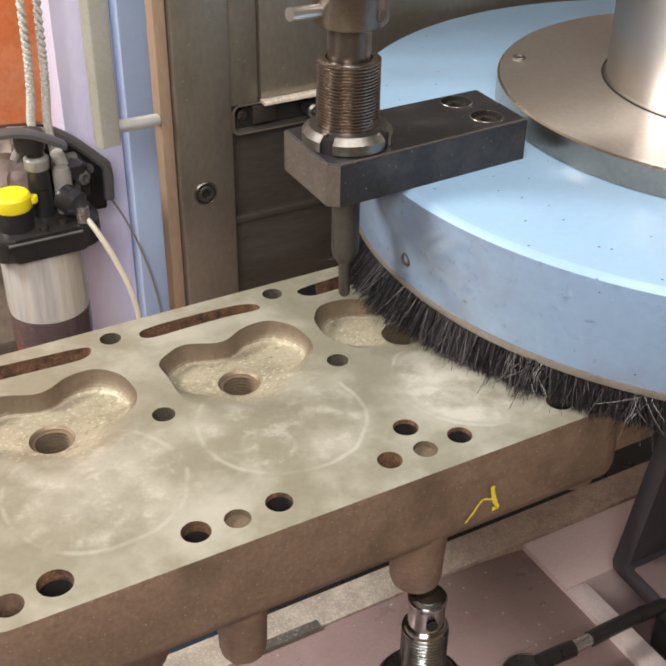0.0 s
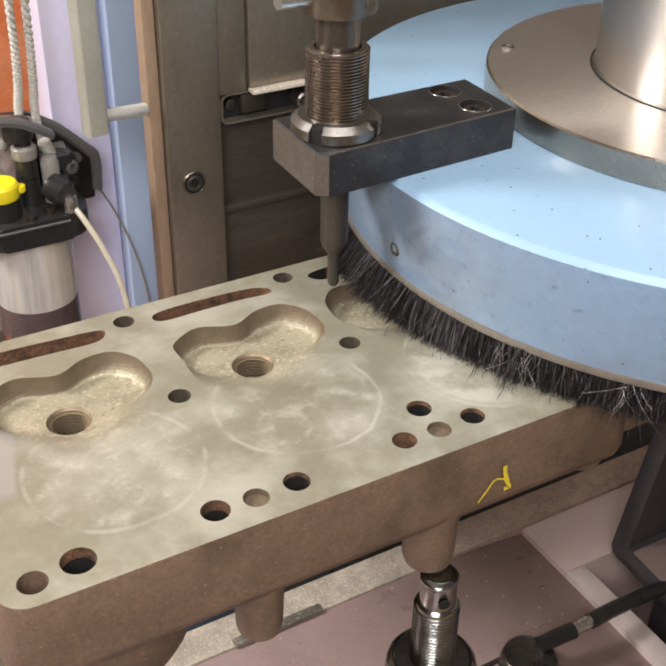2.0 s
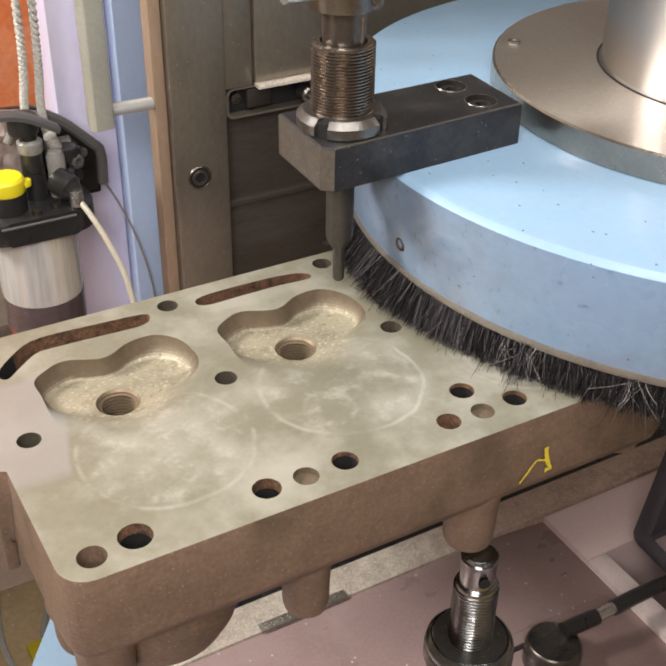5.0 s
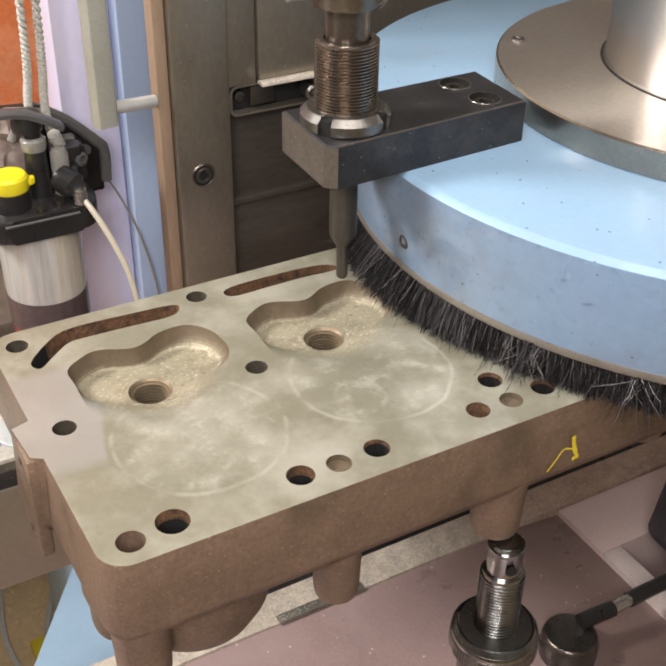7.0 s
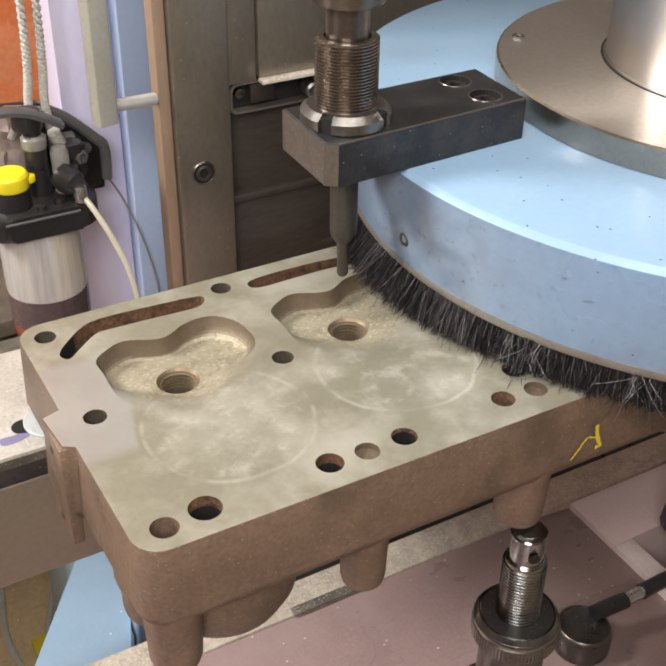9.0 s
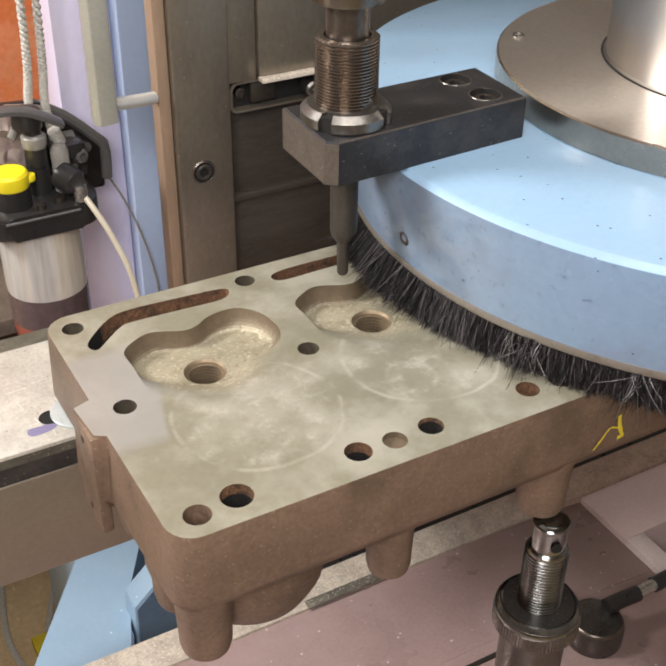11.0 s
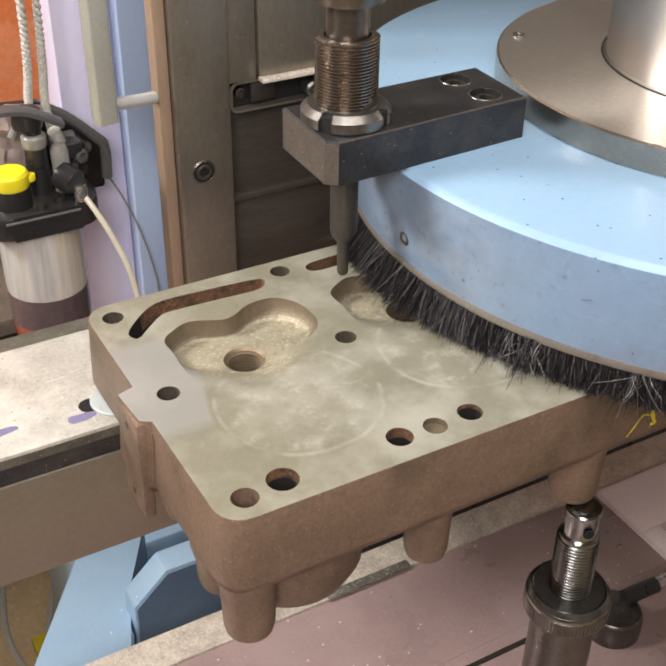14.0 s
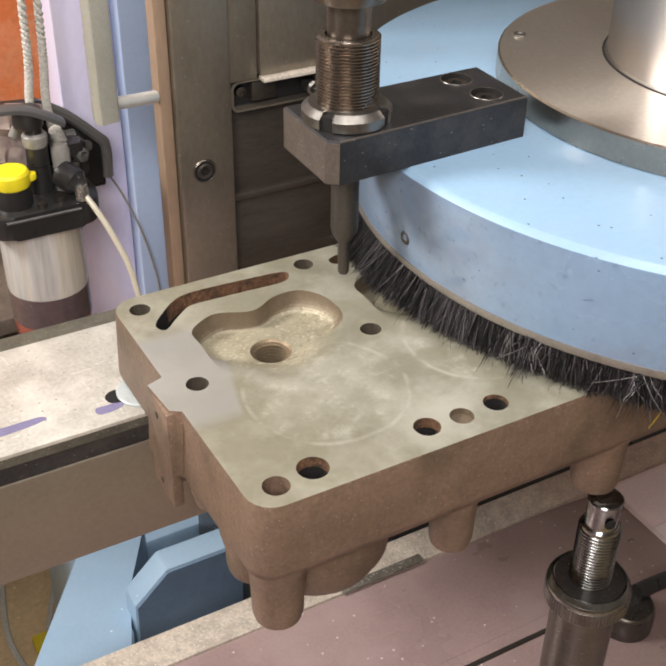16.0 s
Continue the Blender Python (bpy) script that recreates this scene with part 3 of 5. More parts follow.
def bristles():
    """Rows of tufts that hang from the rim; the fibres of a tuft draw together at their tips, and those that the work has combed splay outwards."""
    rng = random.Random(3)
    verts, faces = [], []

    def fibre(path, w):
        i = len(verts)
        side = (path[-1] - path[0]).cross(Vector((0.3, 0.2, 0.9))).normalized()
        deep = (path[-1] - path[0]).normalized().cross(side)
        for j, p in enumerate(path):
            ww = w * (1 - 0.4 * j / (len(path) - 1))
            verts.extend((p + side * ww, p - side * ww * 0.5 + deep * ww * 0.87, p - side * ww * 0.5 - deep * ww * 0.87))
        for j in range(len(path) - 1):
            for q in range(3):
                faces.append((i + 3 * j + q, i + 3 * j + (q + 1) % 3, i + 3 * j + 3 + (q + 1) % 3, i + 3 * j + 3 + q))

    def strand(deg, r, lean, flare, drop, bow, pull, w):
        a = radians(deg)
        er, et = Vector((math.cos(a), math.sin(a), 0)), Vector((-math.sin(a), math.cos(a), 0))
        base = er * r + Vector((0, 0, -0.001))
        tip = base + er * (flare * drop * 1.25 + pull[0]) + et * (lean * drop + pull[1]) + Vector((0, 0, -drop))
        mid = base.lerp(tip, 0.5) + er * bow - Vector((0, 0, 0.10 * flare * drop))
        late = base.lerp(tip, 0.8) + er * bow * 0.7 - Vector((0, 0, 0.06 * flare * drop))
        fibre((base, mid, late, tip), w)

    for k in range(6800):
        deg = rng.uniform(162, 226) if k < 5900 else rng.uniform(226, 330)
        a = radians(deg)
        splay = max(0.0, min(1.0, (203 - deg) / 22))
        row = rng.uniform(0.0006, 0.0098)
        lean = rng.gauss(0, 0.15) + 0.10 * splay + 0.15 * math.sin(a * 61) * math.sin(a * 143 + 1)
        flare = rng.gauss(0.05, 0.06) + splay * rng.uniform(0.30, 0.66)
        drop = rng.uniform(0.0190, 0.0236) - 0.0022 * splay
        bow = rng.gauss(0.0004, 0.0006)
        for j in range(rng.randint(4, 7)):
            dd, dr = rng.gauss(0, 0.13), rng.gauss(0, 0.0006)
            pull = (-dr * 0.4, -radians(dd) * GR * 0.4)
            wild = rng.random() > 0.975
            strand(deg + dd, min(GR - 0.0004, GR - row + dr), lean + rng.gauss(0, 0.035) + (rng.uniform(-0.6, 0.6) if wild else 0),
                   flare + rng.gauss(0, 0.03) + (rng.uniform(0, 0.35) if wild else 0), drop * rng.uniform(0.90, 1.03), bow + rng.gauss(0, 0.0002), pull, rng.uniform(0.00011, 0.00021))
    # fibres that stand out crossed and frayed in two places
    for centre, spread, count, sweep in ((203.0, 2.2, 90, 0.5), (217.0, 1.6, 46, 1.5), (198.5, 0.6, 16, 0.15)):
        for k in range(count):
            off = rng.gauss(0, spread * 0.5)
            strand(centre + off, GR - rng.uniform(0.0003, 0.003), -off * 0.28 * sweep + rng.gauss(0.0, 0.30 * sweep), rng.uniform(0.15, 0.75), rng.uniform(0.016, 0.0245), rng.gauss(0.001, 0.0015), (0, 0), rng.uniform(0.00010, 0.00016))
    me = bpy.data.meshes.new("brush")
    me.from_pydata([tuple(v) for v in verts], [], faces)
    me.materials.append(BRISTLE)
    ob = new("brush", me)
    ob.parent = guard
    return tagged(ob, "dense dark grey bristle skirt", kind="stuff")


bristles()


def stray_wires(centre, spread, count, reach, seed):
    """A frayed bunch of pale worn fibres that cross one another in front of the brush."""
    rng = random.Random(seed)
    out = []
    for k in range(count):
        off = rng.gauss(0, spread)
        a = radians(centre + off)
        er, et = Vector((math.cos(a), math.sin(a), 0)), Vector((-math.sin(a), math.cos(a), 0))
        base = er * (GR + rng.uniform(-0.001, 0.0012)) + Vector((0, 0, -rng.uniform(0.003, 0.009)))
        side = rng.gauss(-0.16 * off, reach)
        drop = rng.uniform(0.008, 0.017)
        tip = base + er * rng.uniform(0.001, 0.008) + et * side * 0.02 + Vector((0, 0, -drop))
        mid = base.lerp(tip, 0.5) + er * rng.uniform(0.0, 0.002) + et * rng.gauss(0, 0.0008)
        out.append(tube(smooth_path([base, mid, tip], 3), 0.00013, 4, 0.00009))
    return part("stray_bristles", join(*out), WORN_BRISTLE, guard, "frayed pale grey bristles")


stray_wires(203.5, 0.9, 20, 0.26, 5)
stray_wires(200.0, 0.5, 10, 0.12, 8)
stray_wires(217.0, 0.9, 8, 0.6, 6)
# dark core: the shade between the inner bristles is put into its colour
part("brush_core", lathe([(GR - 0.0085, 0.0), (GR - 0.0095, -0.0185), (GR - 0.011, -0.0200), (GR - 0.011, 0.0)], n=96, a0=160, a1=340), PITCH_DARK, guard, "dark core for the shade among the bristle skirt's inner rows")
for deg, z, w, hgt in ((206.5, 0.0411, 0.0016, 0.0009), (209.6, 0.0318, 0.0030, 0.0006), (199.5, 0.0556, 0.0014, 0.0005), (197.8, 0.0549, 0.0009, 0.0004), (190.5, 0.034, 0.0007, 0.0006), (187.0, 0.022, 0.0008, 0.0006), (193.0, 0.027, 0.0006, 0.0005), (212.0, 0.0557, 0.0012, 0.0004)):
    a = radians(deg)
    r = GR + (GT - GR) * z / h
    blot = prism(closed_curve([(w, 0), (w * 0.4, hgt), (-w * 0.5, hgt * 0.7), (-w, -hgt * 0.3), (-w * 0.2, -hgt), (w * 0.6, -hgt * 0.5)], 3), 0, 0.0003)
    part("paint_chip", moved(blot, pose(r * math.cos(a), r * math.sin(a), z) @ Matrix.Rotation(a, 4, "Z") @ Matrix.Rotation(radians(90), 4, "Y") @ Matrix.Rotation(radians(90 + 14), 4, "Z")), NAVY, guard, "small dark chip in the enamel")
a = radians(180.2)
part("guard_screw", moved(lathe([(0, 0.0002), (0.0022, 0.0002), (0.0024, 0.0010), (0.0036, 0.0012), (0.0044, 0.0004), (0.0046, -0.0004)], n=20),
     pose((GR + 0.0012) * math.cos(a), (GR + 0.0012) * math.sin(a), 0.0150) @ Matrix.Rotation(a, 4, "Z") @ Matrix.Rotation(radians(90), 4, "Y")), DARK_STEEL, guard, "recessed steel screw")

spindle = thing("grinder_spindle", "bright turned steel spindle with a broad flange on the guard", "spindle", at=(0.5453, 0.4451, GZ1))
FR, FZ = 0.1544, 0.0169
part("flange", lathe([(0, 0), (FR - 0.004, 0), (FR - 0.004, FZ - 0.0006), (FR - 0.0012, FZ - 0.0002), (FR - 0.0022, FZ), (0, FZ)], n=128), FLANGE_STEEL, spindle)
part("flange_edge", lathe([(FR - 0.0012, 0), (FR, 0.001), (FR, FZ - 0.0012), (FR - 0.0012, FZ - 0.0002)], n=160), FLANGE_EDGE, spindle, "polished edge of the flange")
part("shaft_groove", lathe([(0.0866, FZ + 0.0002), (0.0892, FZ + 0.0003)], n=96), PITCH_DARK, spindle, "dark groove round the shaft's foot")
part("shaft", lathe([(0.0876, FZ), (0.0876, FZ + 0.001), (0.0864, FZ + 0.002), (0.0864, FZ + 0.16), (0, FZ + 0.16)], n=96), STEEL, spindle)
for a in (134, 14, 254):
    part("flange_screw", lathe([(0, FZ), (0.0042, FZ), (0.004, FZ + 0.0012), (0.0025, FZ + 0.0014), (0.0022, FZ + 0.0004), (0, FZ + 0.0004)],
         (0.1425 * math.cos(radians(a)), 0.1425 * math.sin(radians(a)), 0), n=20), NUT_STEEL, spindle)

# ---- dresser bracket and its screw ----
bracket = thing("dresser_bracket", "blackened steel block bolted on top of the blue guard", "bracket", at=(0.311, 0.469, GZ1))
BZ = 0.1095
BLOCK = [(0.2472, 0.4462), (0.2525, 0.4415), (0.3755, 0.4475), (0.377, 0.4985), (0.2485, 0.4965)]
BORES = ((0.3545, 0.487), (0.357, 0.461))


def bored_block():
    """A bevelled block whose top is open where the bolts sit."""
    cx, cy = 0.312, 0.470
    inset = [(x + 0.0010 * (1 if x < cx else -1), y + 0.0010 * (1 if y < cy else -1)) for x, y in BLOCK]
    bm = bmesh.new()
    rings = [[bm.verts.new((x, y, z)) for x, y in loop] for loop, z in ((BLOCK, GZ1), (BLOCK, BZ - 0.0010), (inset, BZ))]
    bm.faces.new(rings[0][::-1])
    for p, q in zip(rings, rings[1:]):
        for i in range(5):
            bm.faces.new((p[i], p[(i + 1) % 5], q[(i + 1) % 5], q[i]))
    return join(bm, plate_with_holes(inset, [circle(x, y, 0.0088, 28) for x, y in BORES], BZ))


part("block", local(bracket, bored_block()), BLACKENED, bracket, smooth=0.3)
part("worn_end", local(bracket, prism([(0.2469, 0.4463), (0.2474, 0.4463), (0.2487, 0.4963), (0.2482, 0.4963)], GZ1 + 0.0006, BZ - 0.0010)), WORN_BLOCK, bracket, "end face worn to bare brown steel")
part("worn_corner", local(bracket, prism([(0.2470, 0.4460), (0.2523, 0.4412), (0.2526, 0.4416), (0.2473, 0.4464)], GZ1 + 0.0006, BZ - 0.0010)), WORN_BLOCK, bracket, "chamfered corner worn to bare brown steel")
part("worn_edge", local(bracket, prism([(0.2530, 0.44155), (0.3748, 0.44755), (0.3748, 0.4484), (0.2530, 0.4424)], BZ - 0.0006, BZ + 0.0002)), WORN_BLOCK, bracket, "thin worn top edge")
for bx, by in BORES:
    bolt = part("socket_bolt", local(bracket, lathe([(0.0034, BZ - 0.0052), (0.0034, BZ - 0.0018), (0.0060, BZ - 0.0018), (0.0068, BZ - 0.0026), (0.0068, BZ - 0.0090)], (bx, by, 0), n=28)), SLEEVE, bracket, "socket head bolt set in the block")
    part("bolt_seat", local(bracket, lathe([(0.0088, BZ), (0.0086, BZ - 0.0088), (0, BZ - 0.0088)], (bx, by, 0), n=28)), PITCH_DARK, bolt, "dark counterbore")
    part("seat_rim", local(bracket, lathe([(0.0088, BZ - 0.0003), (0.0088, BZ + 0.0003), (0.0094, BZ + 0.0003), (0.0096, BZ)], (bx, by, 0), n=28)), NUT_STEEL, bolt, "worn rim of the counterbore")
    part("hex_socket", local(bracket, lathe([(0, BZ - 0.0050), (0.0034, BZ - 0.0050), (0.0035, BZ - 0.0020)], (bx, by, 0), n=6)), PITCH_DARK, bolt, "dark hexagon socket")

DX, DY = 0.2715, 0.468
dresser = thing("dresser_screw", "threaded steel dresser screw with slotted lock nut and thin pin", "dresser", at=(DX, DY, BZ))


def threaded(r, z_low, z_high, pitch, depth, n=48):
    prof = [(r - depth * 2, z_low)]
    z = z_low
    while z < z_high - pitch:
        prof += [(r - depth, z), (r, z + pitch * 0.3), (r, z + pitch * 0.55), (r - depth, z + pitch * 0.85)]
        z += pitch
    prof += [(r - depth, z), (r - 0.0015, z_high), (r - 0.0045, z_high), (r - 0.0045, z_low)]
    return lathe(prof, n=n)


part("threaded_sleeve", threaded(0.0167, 0.004, 0.0455, 0.00172, 0.0014), THREAD_STEEL, dresser)


def slotted_nut():
    n, ro, ri = 180, 0.0242, 0.0150
    prof = [(ri, 0.0), (ro - 0.001, 0.0), (ro, 0.001), (ro, 0.0062), (ro - 0.0035, 0.0095), (ri, 0.0098), (ri, 0.0)]
    bm = bmesh.new()
    rings = []
    for k in range(n):
        a = 2 * math.pi * k / n
        in_slot = any(abs((math.degrees(a) - s + 180) % 360 - 180) < 8.5 for s in (33, 123, 213, 303))
        cut = 0.0060 if in_slot else 0
        rings.append([bm.verts.new((min(r, ro - cut) * math.cos(a), min(r, ro - cut) * math.sin(a), z)) for r, z in prof])
    for k in range(n):
        p, q = rings[k], rings[(k + 1) % n]
        for i in range(len(prof) - 1):
            bm.faces.new((p[i], q[i], q[i + 1], p[i + 1]))
    return bm


part("lock_nut", slotted_nut(), NUT_STEEL, dresser, "bright slotted ring nut", smooth=0.35)
# black blocks fill two of the nut's slots, standing in for their shade
for s in (213, 303):
    part("nut_slot_shade", moved(box(0.0172, 0.0226, -0.0031, 0.0031, 0.0002, 0.0082), Matrix.Rotation(radians(s), 4, "Z")), PITCH_DARK, dresser, "black block for the shade in the nut's slot")
part("spindle_rod", lathe([(0, 0.03), (0.0112, 0.03), (0.0112, 0.07), (0, 0.07)], n=32), SLEEVE, dresser)
knob = part("adjusting_knob", join(lathe([(0, 0.0635), (0.0185, 0.0635), (0.0195, 0.065), (0.0195, 0.088), (0.018, 0.0895), (0, 0.0895)], n=40)), SLEEVE, dresser, "round steel knob with cross holes")
part("knob_pin", tube([(-0.017, -0.003, 0.072), (-0.036, -0.006, 0.0735), (-0.037, -0.0062, 0.0736)], 0.0034, 14), BRIGHT, knob, "small cross pin")
part("pin_hole", moved(lathe([(0, 0.0006), (0.0028, 0.0006), (0.0034, 0.0)], n=16), pose(0.0075, -0.0179, 0.0700) @ Matrix.Rotation(radians(90), 4, "X") @ Matrix.Rotation(radians(23), 4, "Y")), BORE_DARK, knob, "dark cross hole")
part("holder_rod", lathe([(0, BZ * 0 - 0.0245), (0.0078, -0.0245), (0.0078, -0.066), (0.0072, -0.0690), (0.0046, -0.0735), (0, -0.0735)], n=28), DARK_STEEL, dresser)
part("pin", lathe([(0, -0.0735), (0.0035, -0.0735), (0.0033, -0.0945), (0.0024, -0.096), (0, -0.096)], n=20), DARK_STEEL, dresser, "thin dark dressing pin")

# ---- machine column ----
CY = 0.70
column = thing("machine_column", "tall brown steel machine column with slide plates", "machine column", at=(0.30, CY, -0.95))


def col(name, bm, mat, label=""):
    return part(name, local(column, bm), mat, column, label)


col("edge_strip", box(0.2520, 0.2615, CY + 0.001, CY + 0.016, -0.26, 0.6, 0.0015), COLUMN_EDGE, "tan edge strip")
col("slide_plate", box(0.2618, 0.3065, CY - 0.004, CY + 0.03, -0.26, 0.6, 0.003), COLUMN, "worn steel slide plate")
col("upper_plate", box(0.3067, 0.3292, CY, CY + 0.03, 0.0405, 0.6, 0.001), COLUMN)
col("cover_plate", box(0.3300, 0.66, CY - 0.003, CY + 0.03, 0.0435, 0.6, 0.001), COLUMN, "brown steel cover plate")
col("ledge", box(0.3300, 0.66, CY - 0.009, CY, 0.0400, 0.0432, 0.0006), LEDGE, "light bare speckled ledge over the slot")
col("slot_back", box(0.3065, 0.66, CY + 0.010, CY + 0.03, 0.0165, 0.0405), BLACK_PLASTIC, "black back of the slot")


def slot_frame():
    """A thin steel edge with a rounded end round the slot."""
    inner, outside = rounded(0.3095, 0.70, 0.0185, 0.0390, 0.005), rounded(0.3072, 0.7023, 0.0168, 0.0404, 0.0066)
    bm = bmesh.new()
    rings = [[bm.verts.new((x, y, z)) for x, z in loop] for loop, y in ((outside, CY + 0.009), (outside, CY + 0.0005), (inner, CY + 0.0005), (inner, CY + 0.009))]
    for a, b in zip(rings, rings[1:]):
        for i in range(len(a)):
            j = (i + 1) % len(a)
            bm.faces.new((a[i], a[j], b[j], b[i]))
    return bm


col("slot_frame", slot_frame(), COLUMN, "thin rounded steel edge of the slot")
col("slot_block", box(0.326, 0.346, CY + 0.0035, CY + 0.011, 0.0215, 0.0370, 0.0015), RECESS)
col("slot_screw", lathe([(0, -0.0022), (0.0020, -0.0022), (0.0026, -0.0040), (0.0040, -0.0036), (0.0044, 0.0)], (0.3180, CY + 0.009, 0.0300), 20, "y"), SLEEVE)
col("slot_bolt", lathe([(0, -0.005), (0.003, -0.005), (0.003, -0.009), (0.0042, -0.0095), (0.0058, -0.008), (0.0058, 0.004)], (0.3735, CY + 0.002, 0.0275), 24, "y"), NUT_STEEL)
col("lower_plate", box(0.3065, 0.66, CY + 0.012, CY + 0.03, -0.26, 0.0165, 0.001), RECESS, "dark lower plate")
col("lower_ridge", box(0.3070, 0.66, CY + 0.006, CY + 0.013, -0.0600, -0.0540, 0.002), RECESS)
col("lower_step", box(0.3070, 0.66, CY + 0.009, CY + 0.013, -0.26, -0.0605, 0.002), RECESS)
screw = col("plate_screw", lathe([(0.0036, -0.0044), (0.0040, -0.0058), (0.0056, -0.0060), (0.0063, -0.0052), (0.0064, -0.0044)], (0.2814, CY, -0.0222), 28, "y"), DARK_STEEL, "countersunk socket screw")
part("screw_seat", local(column, lathe([(0.0063, -0.0042), (0.0076, -0.0044), (0.0086, -0.0050), (0.0096, -0.0041)], (0.2814, CY, -0.0222), 32, "y")), SLEEVE, screw, "worn rim of the seat")
part("hex_socket", local(column, lathe([(0, -0.0046), (0.0040, -0.0046), (0.0040, -0.0044)], (0.2814, CY, -0.0222), 6, "y")), PITCH_DARK, screw, "dark hexagon socket")
# flat dark ring that puts the shade round the screw into the colour
part("screw_shade_ring", local(column, lathe([(0.0062, -0.0046), (0.0082, -0.0047)], (0.2814, CY, -0.0222), 32, "y")), PITCH_DARK, screw, "dark shade ring painted round the screw")
col("core", box(0.30, 0.66, CY + 0.03, CY + 0.13, -0.26, 0.6), COLUMN)
col("pedestal", box(0.34, 0.66, 0.95, 1.02, -0.62, -0.26), COLUMN)

cabinet = thing("machine_cabinet", "lilac and pale blue enamelled machine body panels", "machine body", at=(0.24, 0.80, -0.95))
part("pedestal", local(cabinet, box(0.34, 0.62, 1.021, 1.2, -0.62, -0.26, 0.003)), BLUE_PANEL, cabinet)
part("rear_web", local(cabinet, box(0.2680, 0.62, 0.8405, 1.2, -0.259, 0.6, 0.003)), LILAC, cabinet)
part("blue_panel", local(cabinet, box(0.2545, 0.2990, 0.785, 0.84, -0.26, 0.6, 0.002)), BLUE_PANEL, cabinet, "pale blue panel")
part("lilac_panel", local(cabinet, box(0.2080, 0.2540, 0.80, 0.84, -0.26, 0.6, 0.002)), LILAC, cabinet, "lilac panel")

handle = thing("guide_bar", "vertical grey steel bar on a short bright pin", "guide bar", at=(0.206, 0.69, 0.0365))
part("bar", local(handle, prism([(0.1985, 0.684), (0.2015, 0.678), (0.2145, 0.680), (0.2175, 0.6885), (0.2140, 0.698), (0.2015, 0.698)], 0.0365, 0.5, 0.0008)), GREY_STEEL, handle)
part("pin", tube([local_p for local_p in (Vector((0.009, 0.0, 0.0095)), Vector((0.0435, 0.012, 0.0040)))], 0.0046, 16), ZINC, handle, "bright round pin")

# ---- lubricator ----
LX, LY = 0.162, 0.735
lub = thing("lubricator", "oil lubricator with cloudy reservoir, black head and yellow cap", "lubricator", at=(LX, LY, -0.172))


def lubp(name, bm, mat, parent=None, label=""):
    return part(name, moved(local(lub, bm), pose(0, 0, 0.018)), mat, parent or lub, label)


lubp("reservoir", lathe([(0.0305, -0.1240), (0.0310, -0.118), (0.0312, -0.066), (0.0, -0.066)], (LX, LY, 0), 48), RESERVOIR, None, "cloudy clear plastic reservoir")
lubp("dark_oil", lathe([(0, -0.1500), (0.0306, -0.1500), (0.0308, -0.1242), (0, -0.1242)], (LX, LY, 0), 48), DARK_OIL, None, "dark oil layer in the reservoir")
lubp("red_oil", lathe([(0, -0.176), (0.024, -0.174), (0.0290, -0.167), (0.0305, -0.1502), (0, -0.1502)], (LX, LY, 0), 48), OIL, None, "red oil at the bottom of the reservoir")
lubp("head", prism(rounded(LX - 0.042, LX + 0.042, LY - 0.034, LY + 0.036, 0.018), -0.066, -0.047, 0.003), BLACK_PLASTIC, None, "black plastic head")
lubp("back_plate", moved(prism([(-0.05, -0.074), (0.066, -0.074), (0.068, -0.036), (0.062, -0.027), (0.040, -0.006), (0.022, 0.006), (-0.05, 0.012)], -0.004, 0.004, 0.002), pose(LX, LY + 0.042, 0, 90, 0, 0)), BLACK_PLASTIC, None, "black mounting plate")
lubp("filler_neck", lathe([(0, -0.047), (0.0135, -0.047), (0.0135, -0.032), (0, -0.032)], (LX - 0.018, LY - 0.012, 0), 28), BLACK_PLASTIC)
lubp("filler_cap", lathe([(0, -0.0325), (0.0130, -0.0325), (0.0140, -0.0305), (0.0136, -0.0225), (0.0120, -0.0205), (0, -0.0195)], (LX - 0.018, LY - 0.012, 0), 36), YELLOW, None, "bright yellow filler cap")
lubp("pump_post", lathe([(0, -0.047), (0.0085, -0.047), (0.0080, -0.004), (0.0060, -0.002), (0.0058, 0.016), (0, 0.016)], (LX + 0.006, LY, 0), 24), BLACK_PLASTIC, None, "black pump post")
def blade(points, half, thick):
    """A curved flat lever; half: its half width along y at each point."""
    bm = bmesh.new()
    rows = []
    for i, p in enumerate(points):
        d = (points[min(i + 1, len(points) - 1)] - points[max(i - 1, 0)]).normalized()
        n = d.cross(Vector((0, 1, 0))).normalized()
        u = i / (len(points) - 1)
        h = half[0] + (half[1] - half[0]) * u
        rows.append([bm.verts.new(p + Vector((0, sy * h, 0)) + n * sz * thick) for sy, sz in ((-1, -0.6), (-1, 0.4), (-0.5, 0.9), (0.5, 0.9), (1, 0.4), (1, -0.6))])
    for a, b in zip(rows, rows[1:]):
        for k in range(6):
            bm.faces.new((a[k], a[(k + 1) % 6], b[(k + 1) % 6], b[k]))
    bm.faces.new(rows[0][::-1])
    bm.faces.new(rows[-1])
    return bm


lubp("pump_lever", blade(smooth_path([(LX - 0.050, LY - 0.010, 0.0200), (LX - 0.022, LY - 0.010, 0.0235), (LX - 0.002, LY - 0.008, 0.0205), (LX + 0.014, LY - 0.006, 0.0125), (LX + 0.026, LY - 0.004, 0.0045)], 6), (0.0062, 0.0078), 0.0030), GREY_PLASTIC, None, "worn dark pump lever with a flat curved blade")
lubp("lever_hub", lathe([(0, 0.004), (0.0105, 0.004), (0.0110, 0.007), (0.0105, 0.017), (0, 0.018)], (LX + 0.003, LY + 0.001, 0), 20), BLACK_PLASTIC, None, "black hub under the lever")
